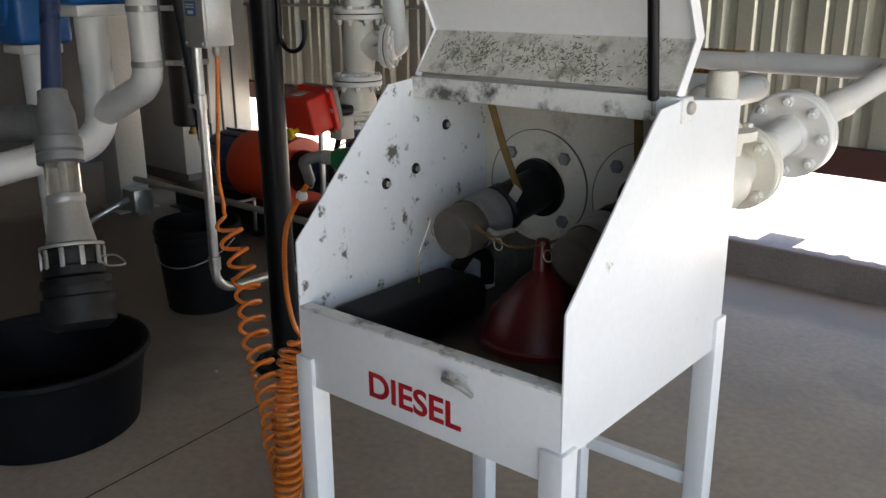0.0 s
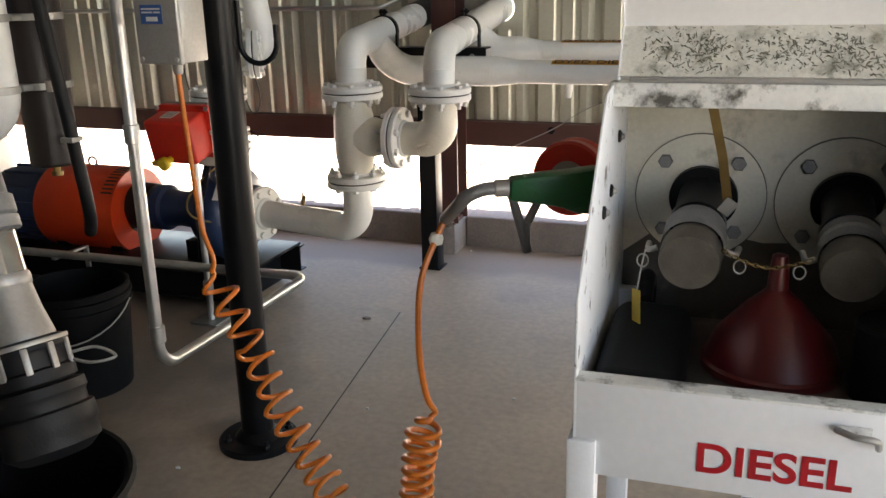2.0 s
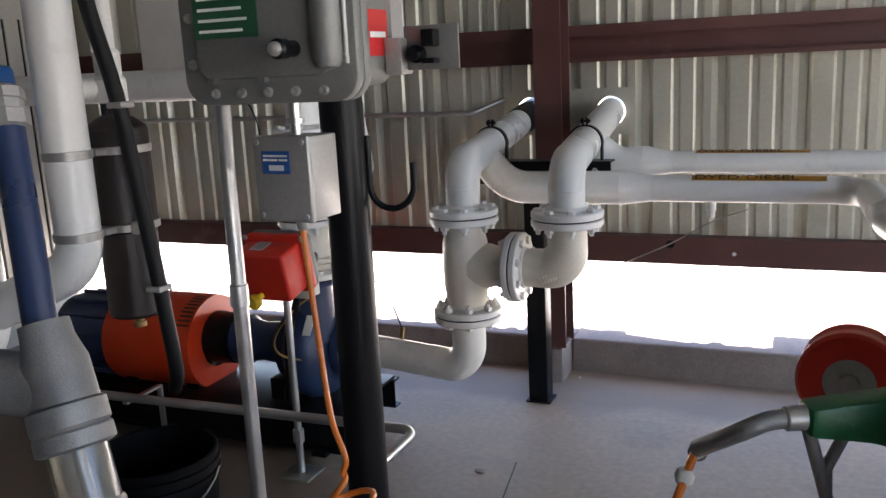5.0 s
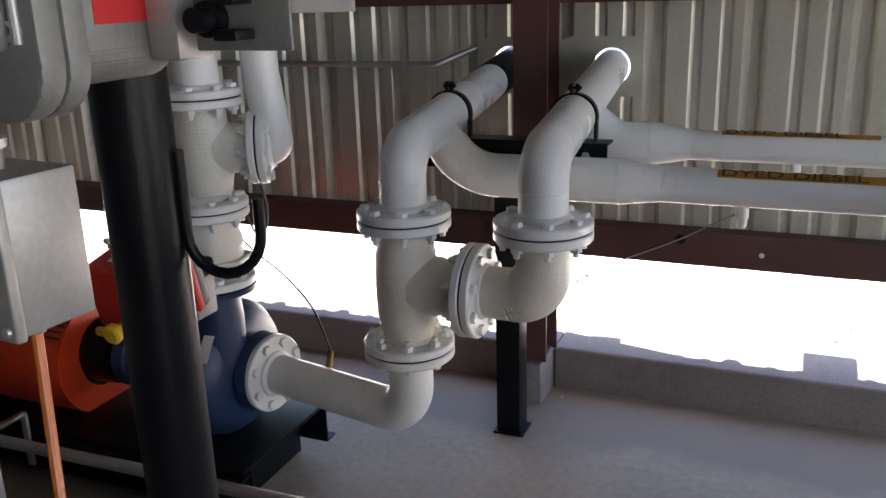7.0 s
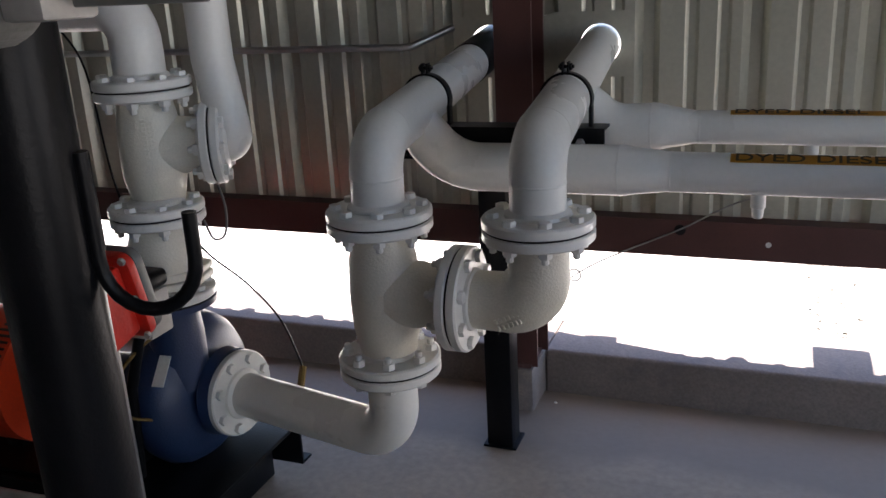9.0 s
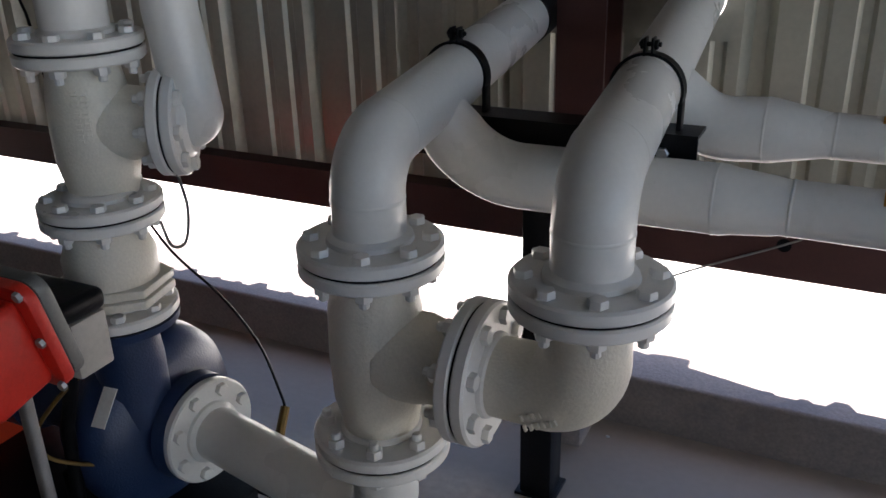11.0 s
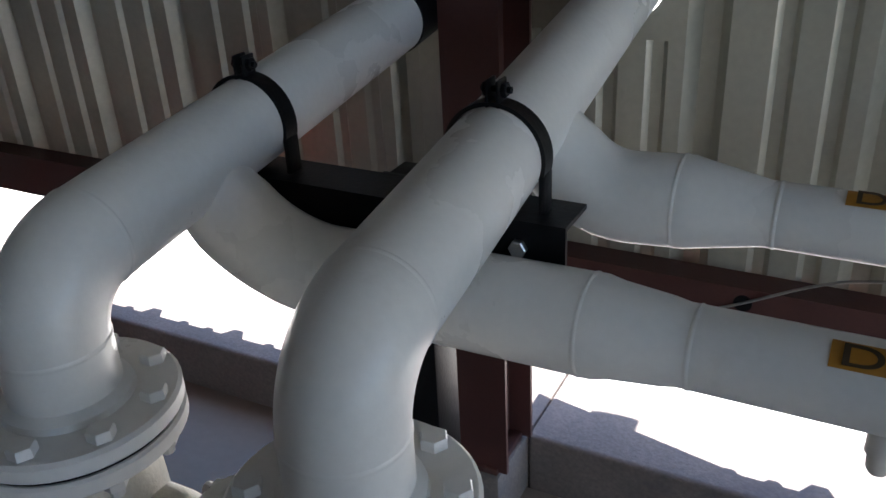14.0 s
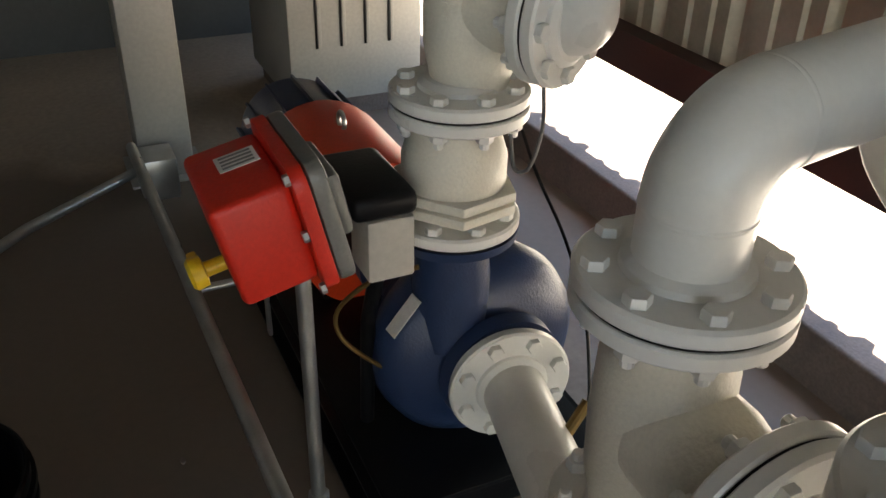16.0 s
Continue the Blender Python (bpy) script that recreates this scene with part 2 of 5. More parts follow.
def part(name, bm, mat, parent=None, label="", smooth=True, angle=35):
    """Link a bmesh, given in world metres, as one mesh object under a thing or a part."""
    bmesh.ops.recalc_face_normals(bm, faces=bm.faces)
    if smooth:
        for fc in bm.faces:
            fc.smooth = True
        lim = radians(angle)
        for e in bm.edges:
            if len(e.link_faces) == 2 and e.calc_face_angle(0) > lim:
                e.smooth = False
    o = base_of(parent) if parent is not None else Vector((0, 0, 0))
    if parent is not None:
        bmesh.ops.translate(bm, verts=bm.verts, vec=-o)
    me = bpy.data.meshes.new(name)
    bm.to_mesh(me)
    bm.free()
    me.materials.append(mat)
    ob = new(name, me)
    if parent is not None:
        ob.parent = parent
    if label:
        ob["label"] = label
    return ob


def single(name, bm, mat, label, category, kind="", smooth=True, group=""):
    """A thing of one mesh, with its origin at its base."""
    zs = min(v.co.z for v in bm.verts)
    n = len(bm.verts)
    c = Vector((sum(v.co.x for v in bm.verts) / n, sum(v.co.y for v in bm.verts) / n, zs))
    bmesh.ops.translate(bm, verts=bm.verts, vec=-c)
    ob = part(name, bm, mat, None, "", smooth)
    ob.location = c
    return tagged(ob, label, category, group, kind)


def box(x0, x1, y0, y1, z0, z1, bevel=0.004, seg=2):
    bm = bmesh.new()
    bmesh.ops.create_cube(bm, size=1, matrix=Matrix.Translation(((x0 + x1) / 2, (y0 + y1) / 2, (z0 + z1) / 2)) @ Matrix.Diagonal((x1 - x0, y1 - y0, z1 - z0, 1)))
    if bevel:
        bmesh.ops.bevel(bm, geom=bm.edges[:], offset=bevel, segments=seg, affect="EDGES", profile=0.5)
    return bm


def turned(bm, m):
    bmesh.ops.transform(bm, matrix=m, verts=bm.verts)
    return bm


def joined(*bms):
    out = bms[0]
    for b in bms[1:]:
        me = bpy.data.meshes.new("tmp")
        b.to_mesh(me)
        b.free()
        out.from_mesh(me)
        bpy.data.meshes.remove(me)
    return out


def axis_matrix(a, b):
    a, b = Vector(a), Vector(b)
    return Matrix.Translation(a) @ (b - a).to_track_quat("Z", "Y").to_matrix().to_4x4()


def lathe(profile, a=(0, 0, 0), b=(0, 0, 1), n=32):
    """Revolve (radius, height) pairs about the line from a towards b."""
    bm = bmesh.new()
    rings = []
    for r, h in profile:
        if r < 1e-5:
            rings.append([bm.verts.new((0, 0, h))])
        else:
            rings.append([bm.verts.new((r * math.cos(2 * math.pi * i / n), r * math.sin(2 * math.pi * i / n), h)) for i in range(n)])
    for p, q in zip(rings, rings[1:]):
        for i in range(n):
            j = (i + 1) % n
            vs = [p[i % len(p)], p[j % len(p)], q[j % len(q)], q[i % len(q)]]
            u = []
            for v in vs:
                if v not in u:
                    u.append(v)
            if len(u) > 2:
                bm.faces.new(u)
    return turned(bm, axis_matrix(a, b))


def rod(a, b, r, n=24, chamfer=0.0):
    h = (Vector(b) - Vector(a)).length
    c = chamfer
    return lathe([(0, 0), (r - c, 0), (r, c), (r, h - c), (r - c, h), (0, h)] if c else [(0, 0), (r, 0), (r, h), (0, h)], a, b, n)


def rounded_path(pts, radius, seg=8):
    """Points of a polyline with its corners rounded."""
    pts = [Vector(p) for p in pts]
    out = [pts[0]]
    for i in range(1, len(pts) - 1):
        p, q, r = pts[i - 1], pts[i], pts[i + 1]
        u, v = (p - q).normalized(), (r - q).normalized()
        ang = u.angle(v)
        if ang > 3.1:
            out.append(q)
            continue
        rad = radius[i - 1] if isinstance(radius, (list, tuple)) else radius
        d = min(rad / math.tan(ang / 2), (p - q).length * 0.499, (r - q).length * 0.499)
        rr = d * math.tan(ang / 2)
        c = q + (u + v).normalized() * (rr / math.sin(ang / 2))
        s, e = q + u * d - c, q + v * d - c
        tot = s.angle(e)
        for k in range(seg + 1):
            f = k / seg
            out.append(c + (s * math.sin((1 - f) * tot) + e * math.sin(f * tot)) / math.sin(tot))
    out.append(pts[-1])
    return out


def tube(pts, r, n=20, caps=True):
    """A swept tube along points; r is one radius or one per point."""
    pts = [Vector(p) for p in pts]
    rs = r if isinstance(r, (list, tuple)) else [r] * len(pts)
    bm = bmesh.new()
    t0 = (pts[1] - pts[0]).normalized()
    up = Vector((0, 0, 1)) if abs(t0.z) < 0.9 else Vector((1, 0, 0))
    nrm = t0.cross(up).normalized()
    rings = []
    for i, p in enumerate(pts):
        a = pts[max(i - 1, 0)]
        c = pts[min(i + 1, len(pts) - 1)]
        tg = (c - a).normalized()
        nrm = (nrm - tg * nrm.dot(tg)).normalized()
        bn = tg.cross(nrm)
        rings.append([bm.verts.new(p + (nrm * math.cos(2 * math.pi * k / n) + bn * math.sin(2 * math.pi * k / n)) * rs[i]) for k in range(n)])
    for p, q in zip(rings, rings[1:]):
        for k in range(n):
            j = (k + 1) % n
            bm.faces.new((p[k], p[j], q[j], q[k]))
    if caps:
        bm.faces.new(rings[0])
        bm.faces.new(rings[-1])
    return bm


def prism(poly, axis, lo, hi, bevel=0.0):
    """Extrude a polygon of (u, v) along x, y or z."""
    bm = bmesh.new()
    place = {"x": lambda u, v, w: (w, u, v), "y": lambda u, v, w: (u, w, v), "z": lambda u, v, w: (u, v, w)}[axis]
    a = [bm.verts.new(place(u, v, lo)) for u, v in poly]
    b = [bm.verts.new(place(u, v, hi)) for u, v in poly]
    bm.faces.new(a)
    bm.faces.new(b)
    for i in range(len(poly)):
        j = (i + 1) % len(poly)
        bm.faces.new((a[i], a[j], b[j], b[i]))
    bmesh.ops.recalc_face_normals(bm, faces=bm.faces)
    if bevel:
        bmesh.ops.bevel(bm, geom=bm.edges[:], offset=bevel, segments=2, affect="EDGES", profile=0.5)
    return bm


def hexbolt(at, way, r=0.014, h=0.012, stud=0.0):
    """A hexagon head, and the end of its stud, standing on a face at a point."""
    w = Vector(way).normalized()
    a = Vector(at)
    bm = lathe([(0, 0), (r, 0), (r, h * 0.8), (r * 0.88, h), (0, h)], a, a + w, 6)
    if stud:
        bm = joined(bm, rod(a + w * h * 0.9, a + w * (h + stud), r * 0.55, 10, 0.002))
    return bm


def letters(name, body, size, m, mat, parent, depth=0.0015, bold=0.0):
    cu = bpy.data.curves.new(name, "FONT")
    cu.body, cu.size, cu.extrude, cu.offset = body, size, depth, bold
    cu.align_x, cu.align_y = "LEFT", "BOTTOM"
    tmp = bpy.data.objects.new(name, cu)
    scene.collection.objects.link(tmp)
    dg = bpy.context.evaluated_depsgraph_get()
    me = bpy.data.meshes.new_from_object(tmp.evaluated_get(dg))
    bpy.data.objects.remove(tmp)
    bm = bmesh.new()
    bm.from_mesh(me)
    bpy.data.meshes.remove(me)
    return part(name, turned(bm, m), mat, parent, "", smooth=False)


def flange(parent, at, way, r=0.1145, t=0.024, gap=0.0045, bolts=8, phase=22.5, bore=0.057, mat=None, both=True, name="flange", head=1, neck=True):
    """A bolted pair of pipe flanges whose joint lies at a point, on a line: discs, dark gasket, hexagon bolts both sides."""
    mat = mat or PIPE
    a, w = Vector(at), Vector(way).normalized()
    q = w.to_track_quat("Z", "Y")
    def disc(s):
        prof = [(0, gap / 2 * 0.3), (r * 0.93, gap / 2 * 0.3), (r * 0.93, gap / 2), (r - 0.003, gap / 2), (r, gap / 2 + 0.003), (r, t - 0.004), (r - 0.004, t)]
        if neck:
            prof += [(bore * 1.2, t), (bore * 1.17, t + 0.007), (bore * 1.05, t + 0.012), (bore, t + 0.014)]
        prof += [(0, t + (0.014 if neck else 0))]
        return lathe(prof, a, a + w * s, 48)
    f1 = part(name, disc(1), mat, parent)
    if both:
        part(name, disc(-1), mat, parent)
    part("gasket", lathe([(r * 0.95, -gap * 0.49), (r * 0.95, gap * 0.49), (bore, gap * 0.49), (bore, -gap * 0.49), (r * 0.95, -gap * 0.49)], a, a + w, 40), RUBBER, parent, "black gasket between the flanges")
    for k in range(bolts):
        an = radians(phase + 360 * k / bolts)
        off = q @ Vector((math.cos(an), math.sin(an), 0)) * r * 0.81
        part("bolt", hexbolt(a + off + w * t, w, 0.0145, 0.011), mat, parent)
        if both:
            part("nut", hexbolt(a + off - w * t, -w, 0.0145, 0.014, 0.012), mat, parent)
    return f1


# ---- the setting ----
XW, XE, YS, YN = -5.9, 4.5, -2.6, 4.02
CURB_Y, CURB_H, CURB_BACK = 3.94, 0.155, 4.22
COL_X0, COL_X1, COL_Y0, COL_Y1 = -1.985, -1.872, 3.80, 3.945

single("ground", box(-600, 600, -600, 600, -0.25, -0.12, 0), SAND, "pale dry desert ground reaching the horizon", "ground", "structure", False)

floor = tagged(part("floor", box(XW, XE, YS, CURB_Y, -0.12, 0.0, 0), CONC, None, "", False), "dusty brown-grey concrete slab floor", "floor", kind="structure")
part("control_joint", prism([(-1.849, 3.0), (-1.844, 3.0), (-1.052, YS + 0.01), (-1.057, YS + 0.01)], "z", -0.004, 0.0006), INK, floor, "dark sawn joint in the slab")

# curb along the wall, with a pedestal under the column
PED_X0, PED_X1 = -2.03, -1.885
for nm, x0, x1 in (("curb_west", XW, PED_X0 - 0.003), ("curb_east", PED_X1 + 0.003, XE)):
    single(nm, box(x0, x1, CURB_Y, CURB_BACK, -0.12, CURB_H, 0.012, 3), CURB, "rough grey concrete curb under the metal wall", "curb", "structure")
single("column_footing", box(PED_X0, PED_X1, 3.785, CURB_BACK - 0.004, -0.12, CURB_H - 0.006, 0.008), CURB, "grey concrete pedestal under the steel column", "footing", "structure")
single("apron", box(-30, -1.047, CURB_BACK + 0.003, 9.0, -0.12, CURB_H - 0.008, 0.004), APRON, "sunlit pale concrete apron outside the wall", "apron", "structure", False)
single("apron_slab", box(-0.872, 14, CURB_BACK + 0.003, 9.0, -0.12, CURB_H - 0.006, 0.004), APRON, "sunlit pale concrete slab outside the wall", "apron", "structure", False)


RIB_X = -1.27  # middle of one high rib


def corrugated(x0, x1, z0, z1, y):
    """Ribbed sheet: pans with high ribs every 0.305 m and low ribs between, bending outwards."""
    unit = [(0.0, 0.0), (0.055, 0.0), (0.065, 0.011), (0.085, 0.011), (0.095, 0.0), (0.145, 0.0), (0.155, 0.011), (0.175, 0.011), (0.185, 0.0), (0.215, 0.0), (0.236, 0.032), (0.268, 0.032), (0.289, 0.0)]
    x = RIB_X - 0.252
    x += 0.305 * math.floor((x0 - x) / 0.305)
    pts = [(x0, y)]
    while x < x1:
        pts += [(x + u, y + v) for u, v in unit if x0 + 0.001 < x + u < x1 - 0.001]
        x += 0.305
    pts.append((x1, y))
    bm = bmesh.new()
    lo = [bm.verts.new((u, v, z0)) for u, v in pts]
    hi = [bm.verts.new((u, v, z1)) for u, v in pts]
    lo2 = [bm.verts.new((u, v + 0.002, z0)) for u, v in pts]
    hi2 = [bm.verts.new((u, v + 0.002, z1)) for u, v in pts]
    for i in range(len(pts) - 1):
        bm.faces.new((lo[i], lo[i + 1], hi[i + 1], hi[i]))
        bm.faces.new((lo2[i + 1], lo2[i], hi2[i], hi2[i + 1]))
        bm.faces.new((lo[i + 1], lo[i], lo2[i], lo2[i + 1]))
    return bm


HOLES = ((-2.064, 1.152), (-1.714, 1.152))
HX0, HX1, HZ0, HZ1 = -2.15, -1.628, 1.066, 1.238
SHEET_Z = 0.55


def flashing(hole, x0, x1, gap):
    """A flat plate with one round hole for a pipe."""
    z0, z1, y = HZ0 - 0.012, HZ1 + 0.012, YN - 0.002
    bm = bmesh.new()
    n = 48
    hx, hz = hole
    inner, outer = [], []
    for k in range(n):
        a = 2 * math.pi * (k + 0.5) / n
        c, s = math.cos(a), math.sin(a)
        inner.append(bm.verts.new((hx + gap * c, y, hz + gap * s)))
        t = min(((x1 - hx) if c > 0 else (hx - x0)) / max(abs(c), 1e-6), ((z1 - hz) if s > 0 else (hz - z0)) / max(abs(s), 1e-6))
        outer.append(bm.verts.new((hx + t * c, y, hz + t * s)))
    for k in range(n):
        j = (k + 1) % n
        bm.faces.new((inner[k], inner[j], outer[j], outer[k]))
    return bm


wall = thing("wall_north", (0, YN, SHEET_Z), "ribbed galvanised metal wall sheeting, dusty", "wall", kind="structure")
for x0, x1, z0, z1 in ((XW, HX0, SHEET_Z, 3.3), (HX1, XE, SHEET_Z, 3.3), (HX0, HX1, SHEET_Z, HZ0), (HX0, HX1, HZ1, 3.3)):
    part("sheet", corrugated(x0, x1, z0, z1, YN), GALV, wall, "", False)
for z in (HZ0, HZ1):
    part("closure_strip", box(HX0, HX1, YN - 0.001, YN + 0.036, z - 0.003, z + 0.003, 0), GALV, wall, "", False)
part("flashing", flashing(HOLES[0], HX0 - 0.012, -1.889, 0.067), GALV, wall, "", False)
part("flashing", flashing(HOLES[1], -1.889, HX1 + 0.012, 0.0615), GALV, wall, "", False)
# outside, unseen: downspout shading the gravel strip, shadow plate added beside the column
part("downspout", box(-1.045, -0.874, YN + 0.036, 4.20, 0.62, 3.3, 0.01), GALV, wall, "unseen flat sheet-metal downspout outside, placed for its shadow on the curb")
part("shadow_plate", prism([(-1.92, YN + 0.001), (-1.40, YN + 0.001), (-1.92, YN + 0.11)], "z", 0.60, 0.603), GALV, wall, "unseen plate added outside to cast the slanted shadow on the curb", False)
# West wall, pulled in and darkened to dim the west floor.
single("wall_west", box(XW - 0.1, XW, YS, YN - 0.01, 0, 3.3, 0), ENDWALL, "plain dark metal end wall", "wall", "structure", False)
# Unseen wall, added and sized to keep southern light out of the bay.
single("south_light_block", box(XW, 1.7, YS - 0.1, YS, 0, 3.3, 0), ENDWALL, "plain dark wall added out of view to block light from the south", "wall", "structure", False)
# Unseen roof shading the bay; stops at the wall so sun reaches the curb.
single("roof", box(XW - 0.1, XE + 0.3, YS - 0.3, YN + 0.002, 3.3, 3.36, 0), ROOF, "metal roof over the pump bay, out of view", "ceiling", "structure", False)


GIRT_Y = 3.949


def girt(name, z0, z1):
    """A cold-formed C channel that runs along the wall."""
    y0, y1, t = GIRT_Y, YN - 0.004, 0.003
    prof = [(y1, z0), (y0, z0), (y0, z0 + 0.02), (y0 + t, z0 + 0.02), (y0 + t, z0 + t), (y1 - t, z0 + t), (y1 - t, z1 - t), (y0 + t, z1 - t), (y0 + t, z1 - 0.045), (y0, z1 - 0.045), (y0, z1), (y1, z1)]
    return single(name, prism(prof, "x", XW, XE), BROWN, "dark red primed steel girt along the wall", "girt", "structure")


def solid_girt(name, z0, z1):
    t = 0.003
    y0, y1 = GIRT_Y, YN - 0.004
    prof = [(y0, z0), (y0, z1), (y1, z1), (y1, z1 - t), (y0 + t, z1 - t), (y0 + t, z0 + t), (y1, z0 + t), (y1, z0)]
    return single(name, prism(prof, "x", XW, XE), BROWN, "dark red primed steel girt along the wall", "girt", "structure")


solid_girt("girt_low", 0.512, 0.628)
girt("girt_high", 1.36, 1.51)
solid_girt("girt_top", 2.4, 2.52)


def ibeam_column(name, x0, x1, y0, y1, z0, z1):
    t = 0.010
    xm = (x0 + x1) / 2
    prof = [(x0, y0), (x1, y0), (x1, y0 + t), (xm + t / 2, y0 + t), (xm + t / 2, y1 - t), (x1, y1 - t), (x1, y1), (x0, y1), (x0, y1 - t), (xm - t / 2, y1 - t), (xm - t / 2, y0 + t), (x0, y0 + t)]
    col = thing(name, (xm, (y0 + y1) / 2, z0), "dark red primed steel I-beam column on a concrete footing", "column", kind="structure")
    part("beam", prism(prof, "z", z0, z1), BROWN, col)
    part("base_plate", box(x0 - 0.008, x1 - 0.02, y0 - 0.008, y1 - 0.01, z0 - 0.006, z0 + 0.01, 0.003), BROWN, col)
    return col


ibeam_column("column", COL_X0, COL_X1, COL_Y0, COL_Y1, CURB_H, 3.298)
ibeam_column("column", 4.1, 4.21, COL_Y0, COL_Y1, 0.02, 3.298)


# ---- pipe manifold: tee, elbow, two risers and their branch lines ----
LX, RX, RY, ZT, ZB = -1.982, -1.632, 2.945, 0.893, 0.556
ZP, PR, SR = 1.086, 0.0572, 0.0445
mani = thing("pipe_manifold", (LX, RY, 0.3), "white painted steel pipe manifold with bolted flanges and branch lines", "pipework")
flange(mani, (LX, RY, ZT), (0, 0, 1), phase=22.5)
flange(mani, (RX, RY, ZT), (0, 0, 1), phase=22.5)
flange(mani, (LX, RY, ZB), (0, 0, -1), phase=22.5)
XM = (LX + RX) / 2 + 0.005
ZM = (ZT + ZB) / 2
flange(mani, (XM, RY, ZM), (1, 0, 0), phase=22.5)
# tee body: a fat vertical barrel with a short arm
part("tee_body", joined(
    lathe([(0.062, 0.02), (0.066, 0.05), (0.075, 0.09), (0.078, (ZT - ZB) / 2), (0.075, ZT - ZB - 0.09), (0.066, ZT - ZB - 0.05), (0.062, ZT - ZB - 0.02)], (LX, RY, ZB), (LX, RY, ZT), 40),
    lathe([(0.074, 0.03), (0.074, 0.085), (0.068, 0.11), (0.064, XM - LX - 0.02)], (LX, RY, ZM), (XM, RY, ZM), 40)), CAST, mani, "cast tee body")
arc = rounded_path([(XM + 0.02, RY, ZM), (RX, RY, ZM), (RX, RY, ZT - 0.02)], 0.135, 14)
part("cast_elbow", tube(arc, [0.062 + 0.008 * math.sin(math.pi * i / (len(arc) - 1)) for i in range(len(arc))], 40), CAST, mani, "cast elbow with raised lettering")


def cast_marks(parent, rows):
    """Raised unreadable casting marks: short blocks standing a little proud."""
    random.seed(5)
    for at, right, up, cols, n in rows:
        at, right, up = Vector(at), Vector(right).normalized(), Vector(up).normalized()
        out = right.cross(up)
        for j in range(n):
            bms = []
            for i in range(cols):
                w, h = random.uniform(0.004, 0.007), 0.0105
                m = Matrix((right, up, out)).transposed().to_4x4()
                bms.append(turned(box(-w / 2, w / 2, -h / 2, h / 2, -0.004, 0.0016, 0.0008, 1), Matrix.Translation(at + right * i * 0.0098 - up * j * 0.016) @ m))
            tagged(part("raised_mark", joined(*bms), CAST, parent), kind="stuff")


cast_marks(mani, [((RX - 0.075, RY - 0.0665, ZM - 0.02), (0.9, 0, 0.42), (-0.42, 0, 0.9), 6, 2)])


def riser(x, y_end, dx):
    pts = rounded_path([(x, RY, ZT + 0.015), (x, RY, 1.058), (x + dx, y_end, 1.162)], 0.16, 18)
    part("riser_pipe", tube(pts, PR, 40), PIPE, mani)
    for q, w in ((pts[1], (0, 0, 1)), (pts[19], Vector(pts[20]) - Vector(pts[19]))):
        part("weld", lathe([(PR, -0.003), (PR + 0.0009, -0.001), (PR + 0.0009, 0.001), (PR, 0.003)], q, Vector(q) + Vector(w), 40), PIPE, mani)


riser(LX, 4.14, -0.091)
part("pipe_wrap", rod((LX - 0.061, 3.745, 1.1278), (LX - 0.0904, 4.13, 1.1611), PR + 0.003, 40), BLACK, mani, "black coating on the pipe end")
riser(RX, 4.14, -0.091)


def branch(pts, rad, sr, tail):
    """A branch line: elbow at full size, a reducer, then smaller pipe."""
    p = rounded_path(pts, rad, 14)
    part("branch_pipe", tube(p, [PR * 0.8] + [PR] * (len(p) - 1), 36), PIPE, mani)
    e = Vector(p[-1])
    part("reducer", lathe([(PR, 0), (PR, 0.012), (PR - 0.004, 0.03), (sr + 0.003, 0.085), (sr, 0.1), (sr, 0.112)], e, e + Vector((1, 0, 0)), 36), PIPE, mani)
    for d in (0.0, 0.112):
        c = e + Vector((d, 0, 0))
        rr = PR if d == 0 else sr
        part("weld", lathe([(rr, -0.003), (rr + 0.0009, -0.001), (rr + 0.0009, 0.001), (rr, 0.003)], c, c + Vector((1, 0, 0)), 36), PIPE, mani)
    part("header_pipe", tube(rounded_path([e + Vector((0.11, 0, 0))] + tail, 0.115, 12), sr, 32), PIPE, mani)
    return e


LY, LZ, UY, UZ = 3.245, 0.943, 3.46, 1.004
branch([(LX - 0.022, 3.19, 1.08), (LX + 0.055, 3.235, LZ), (-1.52, LY, LZ)], 0.14, SR, [(-0.76, LY, LZ), (-0.74, 2.72, LZ)])
branch([(RX - 0.048, 3.46, 1.095), (RX + 0.045, 3.45, UZ - 0.004), (-1.48, UY, UZ)], 0.16, 0.0395, [(-0.40, UY, UZ), (-0.40, 2.95, UZ - 0.06)])
for x, y, z in ((-1.225, LY, LZ - SR), (-1.12, UY, UZ - 0.0395)):
    part("drain_stub", lathe([(0, -0.052), (0.009, -0.052), (0.012, -0.047), (0.013, -0.03), (0.016, -0.028), (0.016, 0.0), (0.018, 0.012)], (x, y, z), (x, y, z + 1), 16), PIPE, mani, "capped drain stub")


